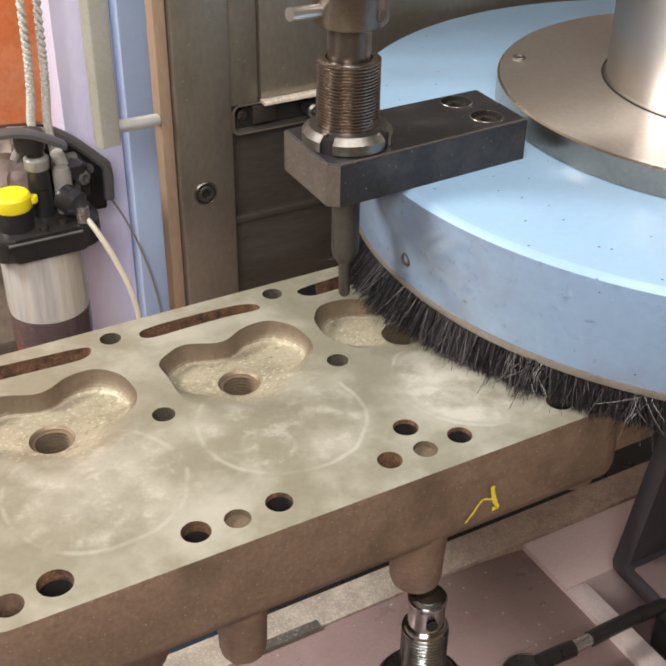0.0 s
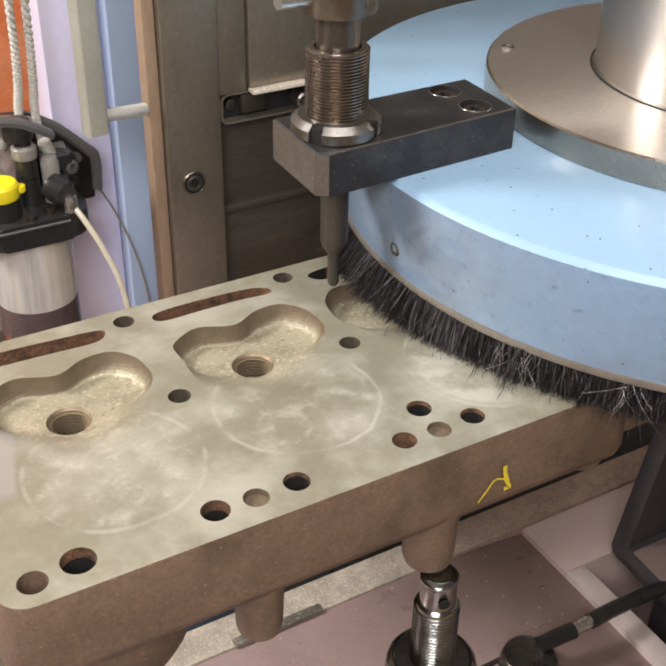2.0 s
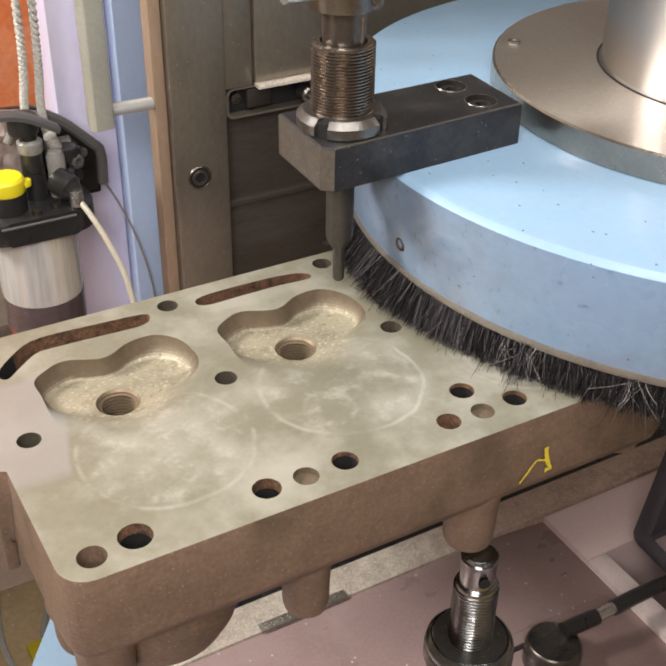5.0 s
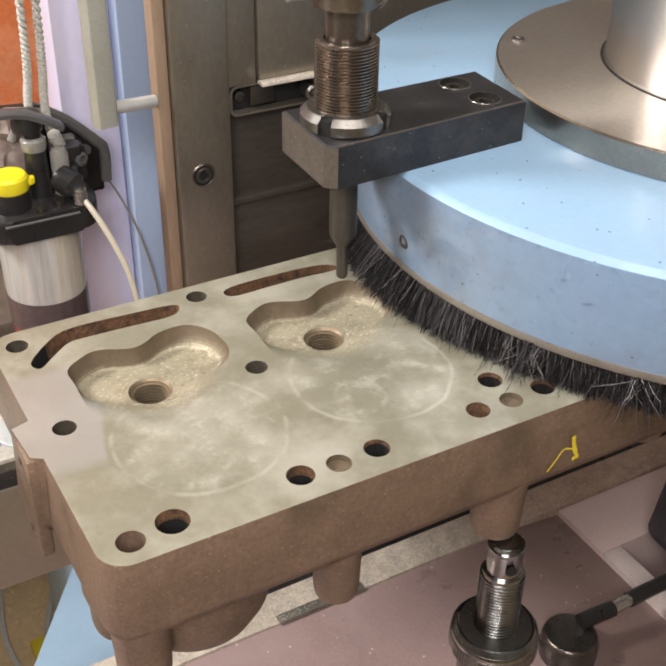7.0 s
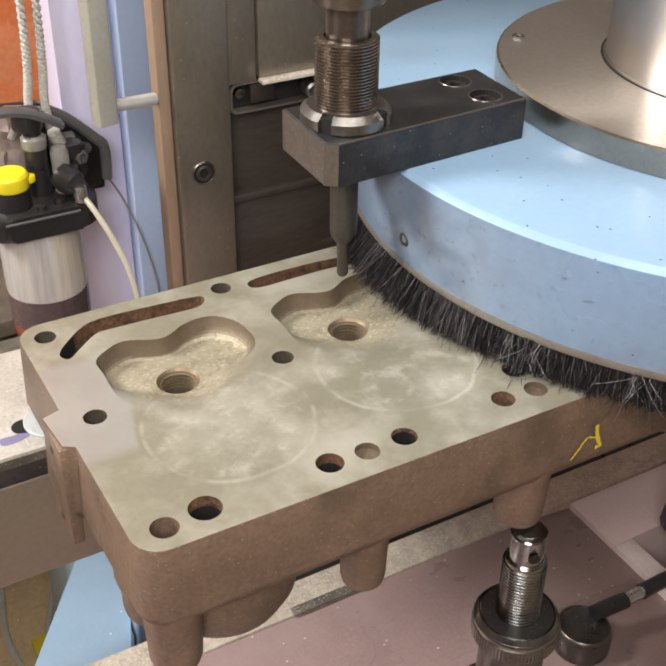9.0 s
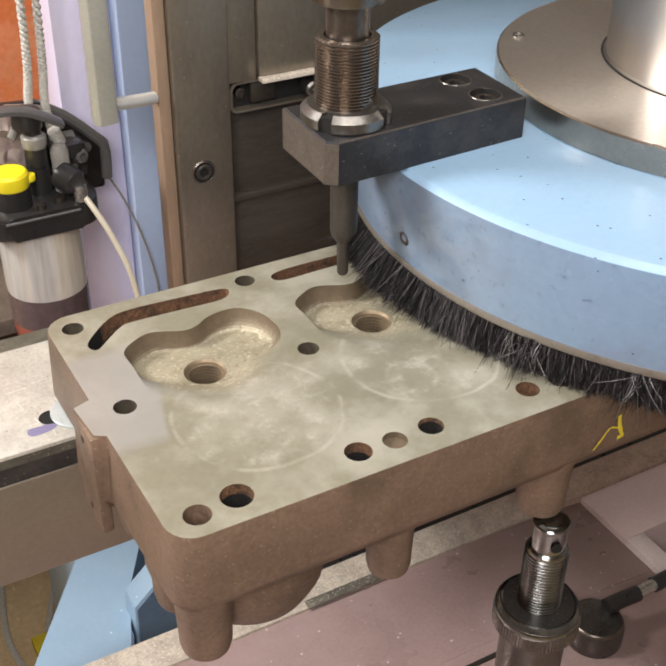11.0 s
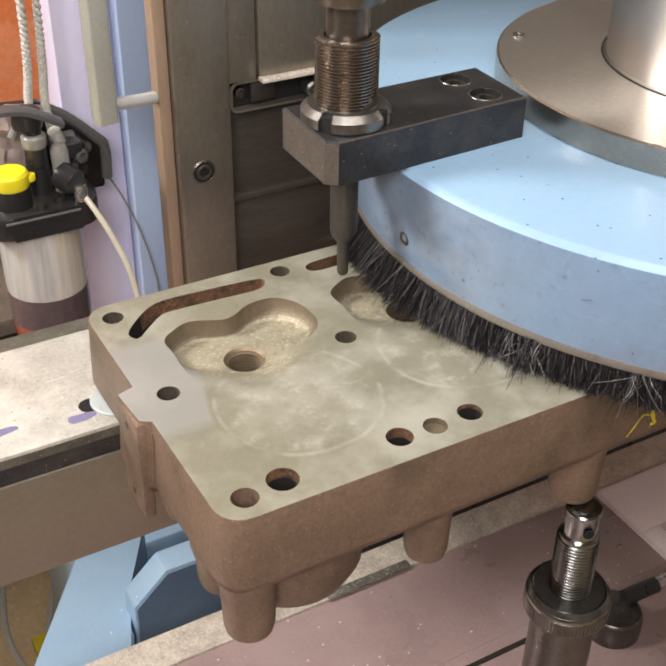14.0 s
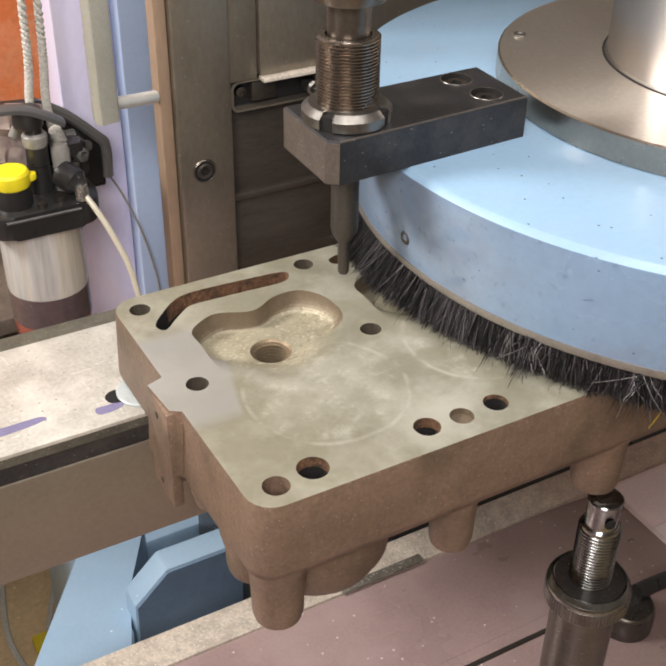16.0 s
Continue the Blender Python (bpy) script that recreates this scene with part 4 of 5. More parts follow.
lubp("post_collar", lathe([(0.0086, -0.011), (0.0092, -0.010), (0.0092, -0.003), (0.0070, -0.001), (0.005, -0.001)], (LX + 0.006, LY, 0), 24), CLEAR, None, "cloudy collar on the pump post")
lubp("plate_rim", tube(smooth_path([(LX + 0.0655, LY + 0.030, -0.062), (LX + 0.0660, LY + 0.030, -0.036), (LX + 0.060, LY + 0.030, -0.027), (LX + 0.040, LY + 0.030, -0.007), (LX + 0.024, LY + 0.030, 0.004)], 6), 0.0042, 8), GREY_PLASTIC, None, "raised rim of the mounting plate")
lubp("swivel_block", prism(rounded(LX + 0.020, LX + 0.036, LY - 0.002, LY + 0.014, 0.004), -0.046, -0.030, 0.002), GREY_PLASTIC, None, "grey swivel block")
lubp("swivel_nut", moved(lathe([(0, 0), (0.0052, 0), (0.0056, 0.002), (0.0056, 0.008), (0.0030, 0.009), (0.0030, 0.006), (0, 0.006)], n=6), pose(LX + 0.036, LY + 0.004, -0.026, 80, 0, 20)), GREY_PLASTIC, None, "small hexagon nut")
lubp("plate_screw", moved(lathe([(0, 0), (0.0040, 0), (0.0044, 0.002), (0.0040, 0.004), (0, 0.0046)], n=18), pose(LX + 0.052, LY + 0.034, -0.034, 90, 0, 0)), GREY_PLASTIC, None, "round screw head")
lubp("clear_elbow", tube(smooth_path([(LX + 0.022, LY + 0.004, -0.004), (LX + 0.026, LY + 0.006, -0.014), (LX + 0.030, LY + 0.008, -0.028)], 6), 0.0050, 12, 0.0040), CORD, None, "pale braided elbow into the swivel block")
lubp("cap_tab", prism(closed_curve([(LX - 0.006, LY - 0.018), (LX - 0.001, LY - 0.0165), (LX - 0.0005, LY - 0.0125), (LX - 0.006, LY - 0.010)], 4), -0.0300, -0.0245, 0.001), YELLOW, None, "pull tab of the yellow cap")
lubp("head_rib", tube([Vector((LX - 0.030, LY - 0.0345, -0.0505)), Vector((LX + 0.024, LY - 0.0345, -0.0505))], 0.0011, 8), GREY_PLASTIC, None, "worn upper edge of the head")
lubp("outlet_fitting", moved(lathe([(0, 0), (0.0075, 0), (0.0082, 0.003), (0.0082, 0.011), (0.006, 0.013), (0.0045, 0.017), (0, 0.017)], n=20), pose(LX + 0.018, LY - 0.012, -0.030, 112, 0, 34) @ Matrix.Scale(1.25, 4)), BLACK_PLASTIC, None, "grey hose fitting")
lubp("outlet_nipple", lathe([(0, -0.006), (0.0046, -0.006), (0.0052, 0), (0.0046, 0.006), (0, 0.006)], (LX + 0.0270, LY - 0.0290, -0.0400), 16), BRIGHT, None, "brass nipple")
lubp("side_valve", join(lathe([(0, -0.045), (0.007, -0.045), (0.007, -0.03), (0.0045, -0.026), (0.0045, -0.012), (0, -0.012)], (LX + 0.028, LY + 0.016, 0), 16),
     lathe([(0, -0.012), (0.006, -0.012), (0.006, 0.006), (0, 0.006)], (LX + 0.036, LY + 0.026, -0.022), 12, "x")), GREY_PLASTIC)
lubp("side_clip", prism(rounded(LX + 0.018, LX + 0.040, LY - 0.004, LY + 0.012, 0.004), -0.024, -0.014, 0.0015), BLACK_PLASTIC)
solid("oil_hose", tube(smooth_path([(0.1885, 0.707, -0.0210), (0.1955, 0.697, -0.034), (0.2040, 0.686, -0.056), (0.2120, 0.676, -0.088), (0.2175, 0.668, -0.16)], 8), 0.0022, 10), HOSE, "thin clear oil hose from the lubricator", "hose")
# thin grey tube added to draw the hose's shadow on the panel
solid("hose_shadow_line", tube(smooth_path([(0.2300, 0.779, -0.045), (0.2440, 0.779, -0.075), (0.2570, 0.779, -0.115), (0.2660, 0.779, -0.165), (0.2700, 0.779, -0.24)], 8), 0.0009, 8), CLEAR, "thin grey tube that draws the oil hose's shadow on the lilac panel", "cable")
lubp("sight_tube", lathe([(0, -0.047), (0.0065, -0.047), (0.0068, -0.016), (0.0050, -0.012), (0, -0.011)], (LX + 0.022, LY - 0.004, 0), 20), CLEAR, None, "small clear sight tube")
lubp("head_screw", lathe([(0, -0.047), (0.0042, -0.047), (0.0042, -0.0425), (0, -0.042)], (LX + 0.013, LY - 0.022, 0), 12), SLEEVE, None, "small steel screw")
lubp("head_screw", lathe([(0, -0.047), (0.0036, -0.047), (0.0036, -0.0435), (0, -0.043)], (LX - 0.002, LY - 0.027, 0), 12), SLEEVE, None, "small steel screw")
lubp("side_hose", tube(smooth_path([(LX + 0.030, LY + 0.020, -0.010), (LX + 0.020, LY + 0.026, 0.004), (LX + 0.006, LY + 0.022, 0.006), (LX - 0.006, LY + 0.018, -0.010)], 6), 0.0034, 10), CLEAR, None, "short clear tube")
lubp("side_bracket", prism([(LX + 0.034, LY + 0.010), (LX + 0.046, LY + 0.010), (LX + 0.046, LY + 0.034), (LX + 0.034, LY + 0.034)], -0.047, -0.020, 0.002), BLACK_PLASTIC)
def crumpled_card():
    """A thin creased card with a torn edge."""
    bm = bmesh.new()
    n, m = 9, 11
    rows = []
    for i in range(n):
        row = []
        for j in range(m):
            u, v = i / (n - 1) - 0.5, j / (m - 1) - 0.5
            w = 0.040 * (1 - 0.35 * max(0, v) - 0.2 * max(0, -v))
            q = Vector((u * 7, v * 7, 1.7))
            row.append(bm.verts.new((u * w + 0.002 * noise.noise(q * 1.3), 0.009 * noise.noise(q * 0.8), v * 0.046 + 0.003 * noise.noise(q + Vector((5, 0, 0))))))
        rows.append(row)
    for p, q in zip(rows, rows[1:]):
        for j in range(m - 1):
            bm.faces.new((p[j], q[j], q[j + 1], p[j + 1]))
    bmesh.ops.solidify(bm, geom=bm.faces[:], thickness=0.0006)
    return moved(bm, pose(LX - 0.007, LY + 0.026, 0.006, -14, 10, 8))


solid("label_card", crumpled_card(), PALE, "pale pinkish creased tag behind the lubricator", "tag")


def twisted_cord(points, r):
    """Two strands wound round each other."""
    pts = smooth_path(points, 110)
    parts = []
    for s in (0, math.pi):
        strand = []
        for i, p in enumerate(pts):
            a = s + i * 0.9
            strand.append(p + Vector((math.cos(a), math.sin(a), 0)) * r * 0.55)
        parts.append(tube(strand, r * 0.62, 6))
    return join(*parts)


for pts in ([(0.1790, 0.76, 0.40), (0.1785, 0.76, 0.10), (0.1735, 0.758, 0.03), (0.173, 0.752, 0.0)],
            [(0.1925, 0.76, 0.40), (0.1895, 0.76, 0.10), (0.1855, 0.758, 0.028), (0.189, 0.750, -0.012)]):
    solid("woven_cord", twisted_cord(pts, 0.0030), CORD, "white woven cord hanging down to the lubricator", "cord", "cords over the lubricator")
solid("orange_casting", box(0.05, 0.262, 0.98, 1.2, -0.095, 0.6, 0.02), ORANGE, "orange enamelled machine casting behind the cords", "machine casting")
shelf = thing("steel_shelf", "dark oily steel shelf behind the lubricator", "shelf", at=(0.1, 1.2, -0.95))
part("shelf_top", local(shelf, box(-0.3, 0.30, 1.00, 1.5, -0.32, -0.30, 0.003)), BENCH, shelf)
part("shelf_back", local(shelf, box(-0.3, 0.30, 1.485, 1.5, -0.95, 0.2, 0.003)), BENCH, shelf)

# ---- lower casting and floor things ----
lower = thing("machine_bed", "pale blue enamelled cast machine bed", "machine bed", at=(0.24, 0.86, -0.95))
# added black block that stands for the shade in the gap behind the tray
part("gap_shade_block", local(lower, box(0.34, 1.6, 0.705, 0.930, -0.719, -0.540, 0.004)), BLACK_PLASTIC, lower, "black block for the darkness behind the tray")
part("apron", local(lower, prism([(0.060, 0.72), (0.180, 0.72), (0.200, 0.780), (0.226, 0.862), (0.275, 0.935), (0.189, 0.935), (0.101, 0.803)], -0.95, -0.60, 0.003)), PALE_BLUE, lower)
part("gusset", local(lower, moved(prism([(0.210, -0.7195), (0.214, -0.569), (0.253, -0.531), (0.420, -0.531), (0.420, -0.7195)], -0.832, -0.800, 0.0025), Matrix.Rotation(radians(90), 4, "X"))), PALE_BLUE, lower, "blue gusset with a chamfered corner")
# thin plate whose dark blue puts the gusset front's shade into the colour
part("gusset_face_shade", local(lower, moved(prism([(0.2135, -0.7195), (0.2165, -0.571), (0.2540, -0.5345), (0.420, -0.5345), (0.420, -0.7195)], 0.798, 0.8005), Matrix.Translation((0, 0, 0)) @ Matrix(((1, 0, 0, 0), (0, 0, 1, 0), (0, 1, 0, 0), (0, 0, 0, 1))))), NAVY, lower, "dark blue shade painted on the gusset's front")
part("gusset_root", local(lower, prism([(0.1835, 0.7325), (0.2095, 0.7990), (0.2120, 0.8600), (0.2010, 0.8600), (0.1960, 0.7790)], -0.719, -0.606, 0.001)), PALE_BLUE, lower)
part("body", local(lower, box(0.190, 0.80, 0.9355, 1.15, -0.95, -0.62, 0.006)), PALE_BLUE, lower)
part("well", local(lower, box(0.1900, 0.80, 0.70, 0.9345, -0.95, -0.72, 0.003)), PALE_BLUE, lower)
solid("floor_cord", twisted_cord([(0.150, 1.30, -0.943), (0.135, 1.261, -0.943), (0.119, 1.174, -0.943), (0.122, 1.111, -0.943), (0.140, 1.06, -0.943), (0.17, 1.02, -0.943)], 0.0044), CORD, "pale braided cord lying on the shop floor", "cord", "cords on the floor")
solid("floor_cord", twisted_cord([(0.240, 1.32, -0.943), (0.219, 1.259, -0.943), (0.187, 1.181, -0.943), (0.166, 1.130, -0.943)], 0.0044), CORD, "pale braided cord lying on the shop floor", "cord", "cords on the floor")
solid("yellow_block", box(0.147, 0.184, 1.098, 1.142, -0.95, -0.934, 0.003), YELLOW_PAINT, "small yellow plastic block on the floor", "block")

# ---- moving table: cylinder head ----
PITCH = 0.1038
HX0, HX1, HY0, HY1 = 0.1190, 0.4600, 0.3235, 0.5195
HB = -0.048
head = thing("cylinder_head", "rusty brown cast-iron cylinder head with ground face and three chambers", "cylinder head", at=(0.29, 0.42, HB))


def hp(name, bm, mat, label="", parent=None, smooth=0.6):
    return part(name, local(head, bm), mat, parent or head, label, smooth)


outer = [(HX0 + 0.0006, 0.4395), (0.1105, 0.4365), (0.1125, 0.4115), (0.1180, 0.4080)]
corner = rounded(HX0, HX1, HY0, HY1, 0.014)
# corner runs counter-clockwise from the far right; the left flange is let in between the two left corners
outline = corner[:14] + outer + corner[14:]
HEART = [(0, 46), (12, 48), (28, 50), (45, 48), (61, 38.3), (76, 28), (94, 26.6), (118, 37.3), (135, 41.1), (150, 43.1), (168, 38.3), (204, 40.4), (235, 43.1), (256, 45.8), (282, 50.4), (315, 43.5), (343, 41.5)]
plugs = [0.1868 + PITCH * k for k in (0, 1, 2)]
PLUG_Y = 0.4490


def heart(k):
    flip = -1 if k == 2 else 1
    pts = closed_curve([(plugs[k] + flip * r / 1000 * math.cos(radians(a)), PLUG_Y + r / 1000 * math.sin(radians(a))) for a, r in HEART], 4)
    return pts if flip > 0 else pts[::-1]


def mirrored(points):
    return [(2 * 0.2903 - x, y) for x, y in points][::-1]


slot_a = closed_curve([(0.1343, 0.4850), (0.1380, 0.4795), (0.1469, 0.4870), (0.1580, 0.4957), (0.1680, 0.4966), (0.1920, 0.4957), (0.2170, 0.4947), (0.2246, 0.4995), (0.2225, 0.5055), (0.1965, 0.5080), (0.1676, 0.5095), (0.1540, 0.5062), (0.1394, 0.4932)], 4)
slot_b = closed_curve([(0.2540, 0.5020), (0.2600, 0.5075), (0.2880, 0.5085), (0.3165, 0.5065), (0.3270, 0.5015), (0.3250, 0.4962), (0.3060, 0.4975), (0.2831, 0.4975), (0.2600, 0.4972)], 4)
slot_c = [(x + 0.0, y) for x, y in mirrored(slot_a)]
bolts = [(0.1325, 0.5055), (0.2385, 0.5072), (0.3408, 0.5084), (0.4470, 0.5070), (0.1337, 0.4257), (0.2390, 0.4275), (0.3413, 0.4283), (0.4450, 0.4270)]
front = [(0.1350, 0.3370, 0.0067, "b"), (0.1557, 0.3400, 0.0080, "r"), (0.2198, 0.3404, 0.0070, "r"), (0.2398, 0.3394, 0.0063, "p"), (0.2613, 0.3404, 0.0066, "o"),
         (0.3220, 0.3419, 0.0063, "r"), (0.3419, 0.3408, 0.0062, "p"), (0.3630, 0.3420, 0.0064, "o"), (0.3424, 0.3600, 0.0066, "o"), (0.4250, 0.3404, 0.0070, "r"), (0.4450, 0.3370, 0.0067, "b")]
hearts = [heart(k) for k in (0, 1, 2)]
holes = hearts + [slot_a, slot_b, slot_c] + [circle(x, y, 0.0060, 24) for x, y in bolts] + [circle(x, y, r, 24) for x, y, r, _ in front]
hp("deck", plate_with_holes(outline, holes, 0.0), DECK, "smooth ground grey deck face", smooth=0)


def floor_depth(y):
    """The bowl is deepest at the back and runs out to the front."""
    return min(-0.0012, -0.0078 - 0.130 * (y - PLUG_Y))


SEAT = (-0.0020, -0.0056)


def chamber(k):
    """A bowl that falls steeply at the back and rises gently to the deck at the front."""
    loop = hearts[k]
    n = len(loop)
    bm = bmesh.new()
    rows = []
    us = [0.0, 0.008, 0.02, 0.036, 0.055, 0.078, 0.105, 0.135, 0.17, 0.21, 0.26, 0.33, 0.42, 0.53, 0.66, 0.80, 0.91, 1.0]
    for x, y in loop:
        a = math.atan2(y - PLUG_Y, (x - plugs[k]) * (-1 if k == 2 else 1))
        back = max(0.0, min(1.0, (math.sin(a + radians(4)) + 0.46) / 0.58))
        back = back * back * (3 - 2 * back)
        wide = 0.20 + 0.76 * (1 - back)
        row = []
        cx, cy = plugs[k] + SEAT[0], PLUG_Y + SEAT[1]
        b = math.atan2(y - cy, x - cx)
        px, py = cx + 0.0116 * math.cos(b), cy + 0.0116 * math.sin(b)
        for u in us:
            s = min(u / wide, 1.0)
            d = back * math.sin(math.pi / 2 * s) ** 0.85 + (1 - back) * s * s * (3 - 2 * s)
            qx, qy = x + (px - x) * u, y + (py - y) * u
            w = max(0.0, (u - 0.62) / 0.38) ** 2
            row.append(bm.verts.new((qx, qy, d * (floor_depth(qy) * (1 - w) + floor_depth(cy) * w))))
        rows.append(row)
    for i in range(n):
        p, q = rows[i], rows[(i + 1) % n]
        for j in range(len(us) - 1):
            bm.faces.new((p[j], q[j], q[j + 1], p[j + 1]))
    return bm


def plug_hole(x, y):
    top = floor_depth(y)
    prof = [(0.0116, top), (0.0103, top - 0.0014)]
    z = top - 0.0014
    while z > -0.027:
        prof += [(0.0112, z - 0.0005), (0.0088, z - 0.0011), (0.0088, z - 0.0014), (0.0112, z - 0.0020)]
        z -= 0.0020
    prof += [(0.0092, -0.031), (0, -0.031)]
    return lathe(prof, (x, y, 0), 32)


for k in (0, 1, 2):
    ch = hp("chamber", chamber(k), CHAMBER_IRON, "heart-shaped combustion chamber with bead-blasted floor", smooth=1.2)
    hp("plug_hole", plug_hole(plugs[k] + SEAT[0], PLUG_Y + SEAT[1]), THREAD, "threaded spark plug hole", ch, 0.3)
for s in (slot_a, slot_b, slot_c):
    wall, throat = well(s, 0.0, -0.0105, False, 0.97), well(s, 0.0, -0.0105, False, 0.97)
    elbow = (lambda q: q.x < 0.1475 or q.y < 0.4935 and q.x < 0.152) if s is slot_a else (lambda q: q.x < 0.2535) if s is slot_b else (lambda q: q.x < 0.372 and q.y > 0.500)
    for bm, keep in ((wall, False), (throat, True)):
        bmesh.ops.delete(bm, geom=[f for f in bm.faces if elbow(f.calc_center_median()) != keep], context="FACES")
    ob = hp("water_slot", wall, RUST, "rusty coolant slot")
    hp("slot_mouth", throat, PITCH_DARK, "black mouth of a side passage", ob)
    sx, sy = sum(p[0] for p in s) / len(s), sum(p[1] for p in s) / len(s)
    # deep walls and floor coloured black for the shade at the slot's bottom
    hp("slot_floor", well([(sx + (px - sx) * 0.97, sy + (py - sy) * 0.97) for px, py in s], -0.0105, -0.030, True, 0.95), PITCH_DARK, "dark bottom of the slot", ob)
for x, y in bolts:
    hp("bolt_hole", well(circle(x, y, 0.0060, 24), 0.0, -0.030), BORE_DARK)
for x, y, r, kind in front:
    name = {"b": "blind_hole", "r": "water_hole", "p": "core_plug", "o": "oil_hole"}[kind]
    loop = circle(x, y, r, 24)
    if kind in "bp":
        hp(name, well(loop, 0.0, -0.016 if kind == "b" else -0.0035), CAST_IRON if kind == "b" else PLUG_IRON)
    else:
        ragged = [(x + (px - x) * (1 + 0.10 * noise.noise(Vector((px * 400, py * 400, 3)))), y + (py - y) * (1 + 0.10 * noise.noise(Vector((px * 400, py * 400, 8))))) for px, py in loop]
        lip = -0.0115 if x == 0.3220 else -0.0058 if kind == "r" else -0.0024
        ob = hp(name, well(loop, 0.0, lip, False, 0.95), RUST)
        # below the lip the hole is coloured black for the shade of its depth
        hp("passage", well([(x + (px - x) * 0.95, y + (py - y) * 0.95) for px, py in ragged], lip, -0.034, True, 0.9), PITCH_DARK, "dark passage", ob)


def casting():
    """The side walls of the head, from the deck down to the rough underside."""
    bm = bmesh.new()
    n = len(outline)
    cx, cy = 0.29, 0.42
    levels = [(0.0, 0.0), (-0.0012, 0.0004), (-0.02, 0.0010), (HB + 0.008, 0.0022), (HB + 0.002, 0.0006), (HB, -0.004)]
    rings = []
    for z, grow in levels:
        ring = []
        for i, (x, y) in enumerate(outline):
            px, py = outline[i - 1], outline[(i + 1) % n]
            nx, ny = py[1] - px[1], -(py[0] - px[0])
            ln = math.hypot(nx, ny) or 1
            wob = 0.0005 * noise.noise(Vector((x * 60, y * 60, z * 60))) if z < -0.002 else 0
            ring.append(bm.verts.new((x + nx / ln * (grow + wob), y + ny / ln * (grow + wob), z)))
        rings.append(ring)
    for a, b in zip(rings, rings[1:]):
        for i in range(n):
            bm.faces.new((a[i], a[(i + 1) % n], b[(i + 1) % n], b[i]))
    bm.faces.new(rings[-1])
    return bm


hp("casting", casting(), CAST_IRON, "rough brown cast sides", smooth=0.9)


def boss(x, y, r, z_low, squash=1.0, top=-0.012):
    prof = [(0, z_low), (r * 0.72, z_low), (r * 0.90, z_low + 0.002), (r * 0.97, z_low + 0.006), (r, z_low + 0.02), (r * 1.06, -0.052), (r * 1.20, -0.045), (r * 1.12, -0.034), (r * 0.6, top - 0.006), (r * 0.2, top)]
    bm = lathe(prof, (0, 0, 0), 32)
    return moved(bm, pose(x, y, 0) @ Matrix.Diagonal((1, squash, 1, 1)))


hp("end_outlet", box(0.4550, 0.4985, 0.3300, 0.4300, -0.0460, -0.0050, 0.0100, 4), CAST_IRON, "rounded cast outlet on the far end")
hp("corner_boss", boss(0.1350, 0.3378, 0.0134, -0.0875), CAST_IRON)
hp("front_boss", boss(0.2388, 0.3378, 0.0122, -0.0850), CAST_IRON)
hp("jack_boss", boss(0.3400, 0.3390, 0.0144, -0.0868), CAST_IRON)
hp("front_boss", boss(0.4420, 0.3420, 0.0142, -0.0600), CAST_IRON)
hp("water_jacket", moved(lathe([(0, -0.092), (0.022, -0.091), (0.034, -0.085), (0.0395, -0.074), (0.0405, -0.056), (0.040, -0.040)], (0, 0, 0), 40), pose(0.1715, 0.3680, 0) @ Matrix.Diagonal((1, 1.0, 1, 1))), CAST_IRON, "round cast bulge under the head")
hp("water_jacket", moved(lathe([(0, -0.072), (0.022, -0.071), (0.033, -0.066), (0.0375, -0.057), (0.0385, -0.046), (0.038, -0.040)], (0, 0, 0), 40), pose(0.286, 0.3900, 0)), CAST_IRON, "round cast bulge under the head")
hp("end_flange", box(0.1098, 0.1165, 0.4095, 0.4375, -0.0640, -0.0012, 0.0016), CAST_IRON, "flat outlet flange on the end")
hp("end_neck", boss(0.1275, 0.4010, 0.0090, -0.0600, 1.3, -0.0030), CAST_IRON)
for z in (-0.010, -0.054):
    hp("flange_hole", lathe([(0, 0), (0.002, 0), (0.002, 0.0002)], (0.1094, 0.4235, z), 12, "x"), BORE_DARK)
hp("end_lug", boss(0.1290, 0.3590, 0.0108, -0.0715, 1.3, -0.012), CAST_IRON)


def stroke(points, w, y):
    """A hand-drawn paint stroke on the front face; points are x, z."""
    pts = smooth_path([(px, 0, pz) for px, pz in points], 6)
    bm = bmesh.new()
    rows = []
    for i, p in enumerate(pts):
        d = (pts[min(i + 1, len(pts) - 1)] - pts[max(i - 1, 0)]).normalized()
        nrm = Vector((-d.z, 0, d.x)) * w * (0.8 + 0.4 * noise.noise(p * 900))
        rows.append((bm.verts.new((p.x + nrm.x, y, p.z + nrm.z)), bm.verts.new((p.x - nrm.x, y, p.z - nrm.z))))
    for a, b in zip(rows, rows[1:]):
        bm.faces.new((a[0], a[1], b[1], b[0]))
    return bm


hp("paint_mark", stroke([(0.3704, -0.0205), (0.3714, -0.0268), (0.3735, -0.0330), (0.3748, -0.0362), (0.3716, -0.0366)], 0.0015, HY0 - 0.0026), YELLOW_PAINT, "hand-drawn yellow paint stroke")
hp("paint_mark", stroke([(0.3728, -0.0300), (0.3686, -0.0284), (0.3646, -0.0275), (0.3600, -0.0332), (0.3554, -0.0389)], 0.0007, HY0 - 0.0027), YELLOW_PAINT, "hand-drawn yellow paint stroke")

# ---- moving table: bar, washer, jack, tray ----
bar = thing("table_bar", "steel table bar with bright scored top and dark edge", "machine table", at=(0.1, 0.526, -0.143))
part("bar_body", local(bar, box(-0.60, 0.95, 0.4770, 0.5750, -0.1430, -0.0712, 0.001)), BAR_FACE, bar, "brown steel front face")
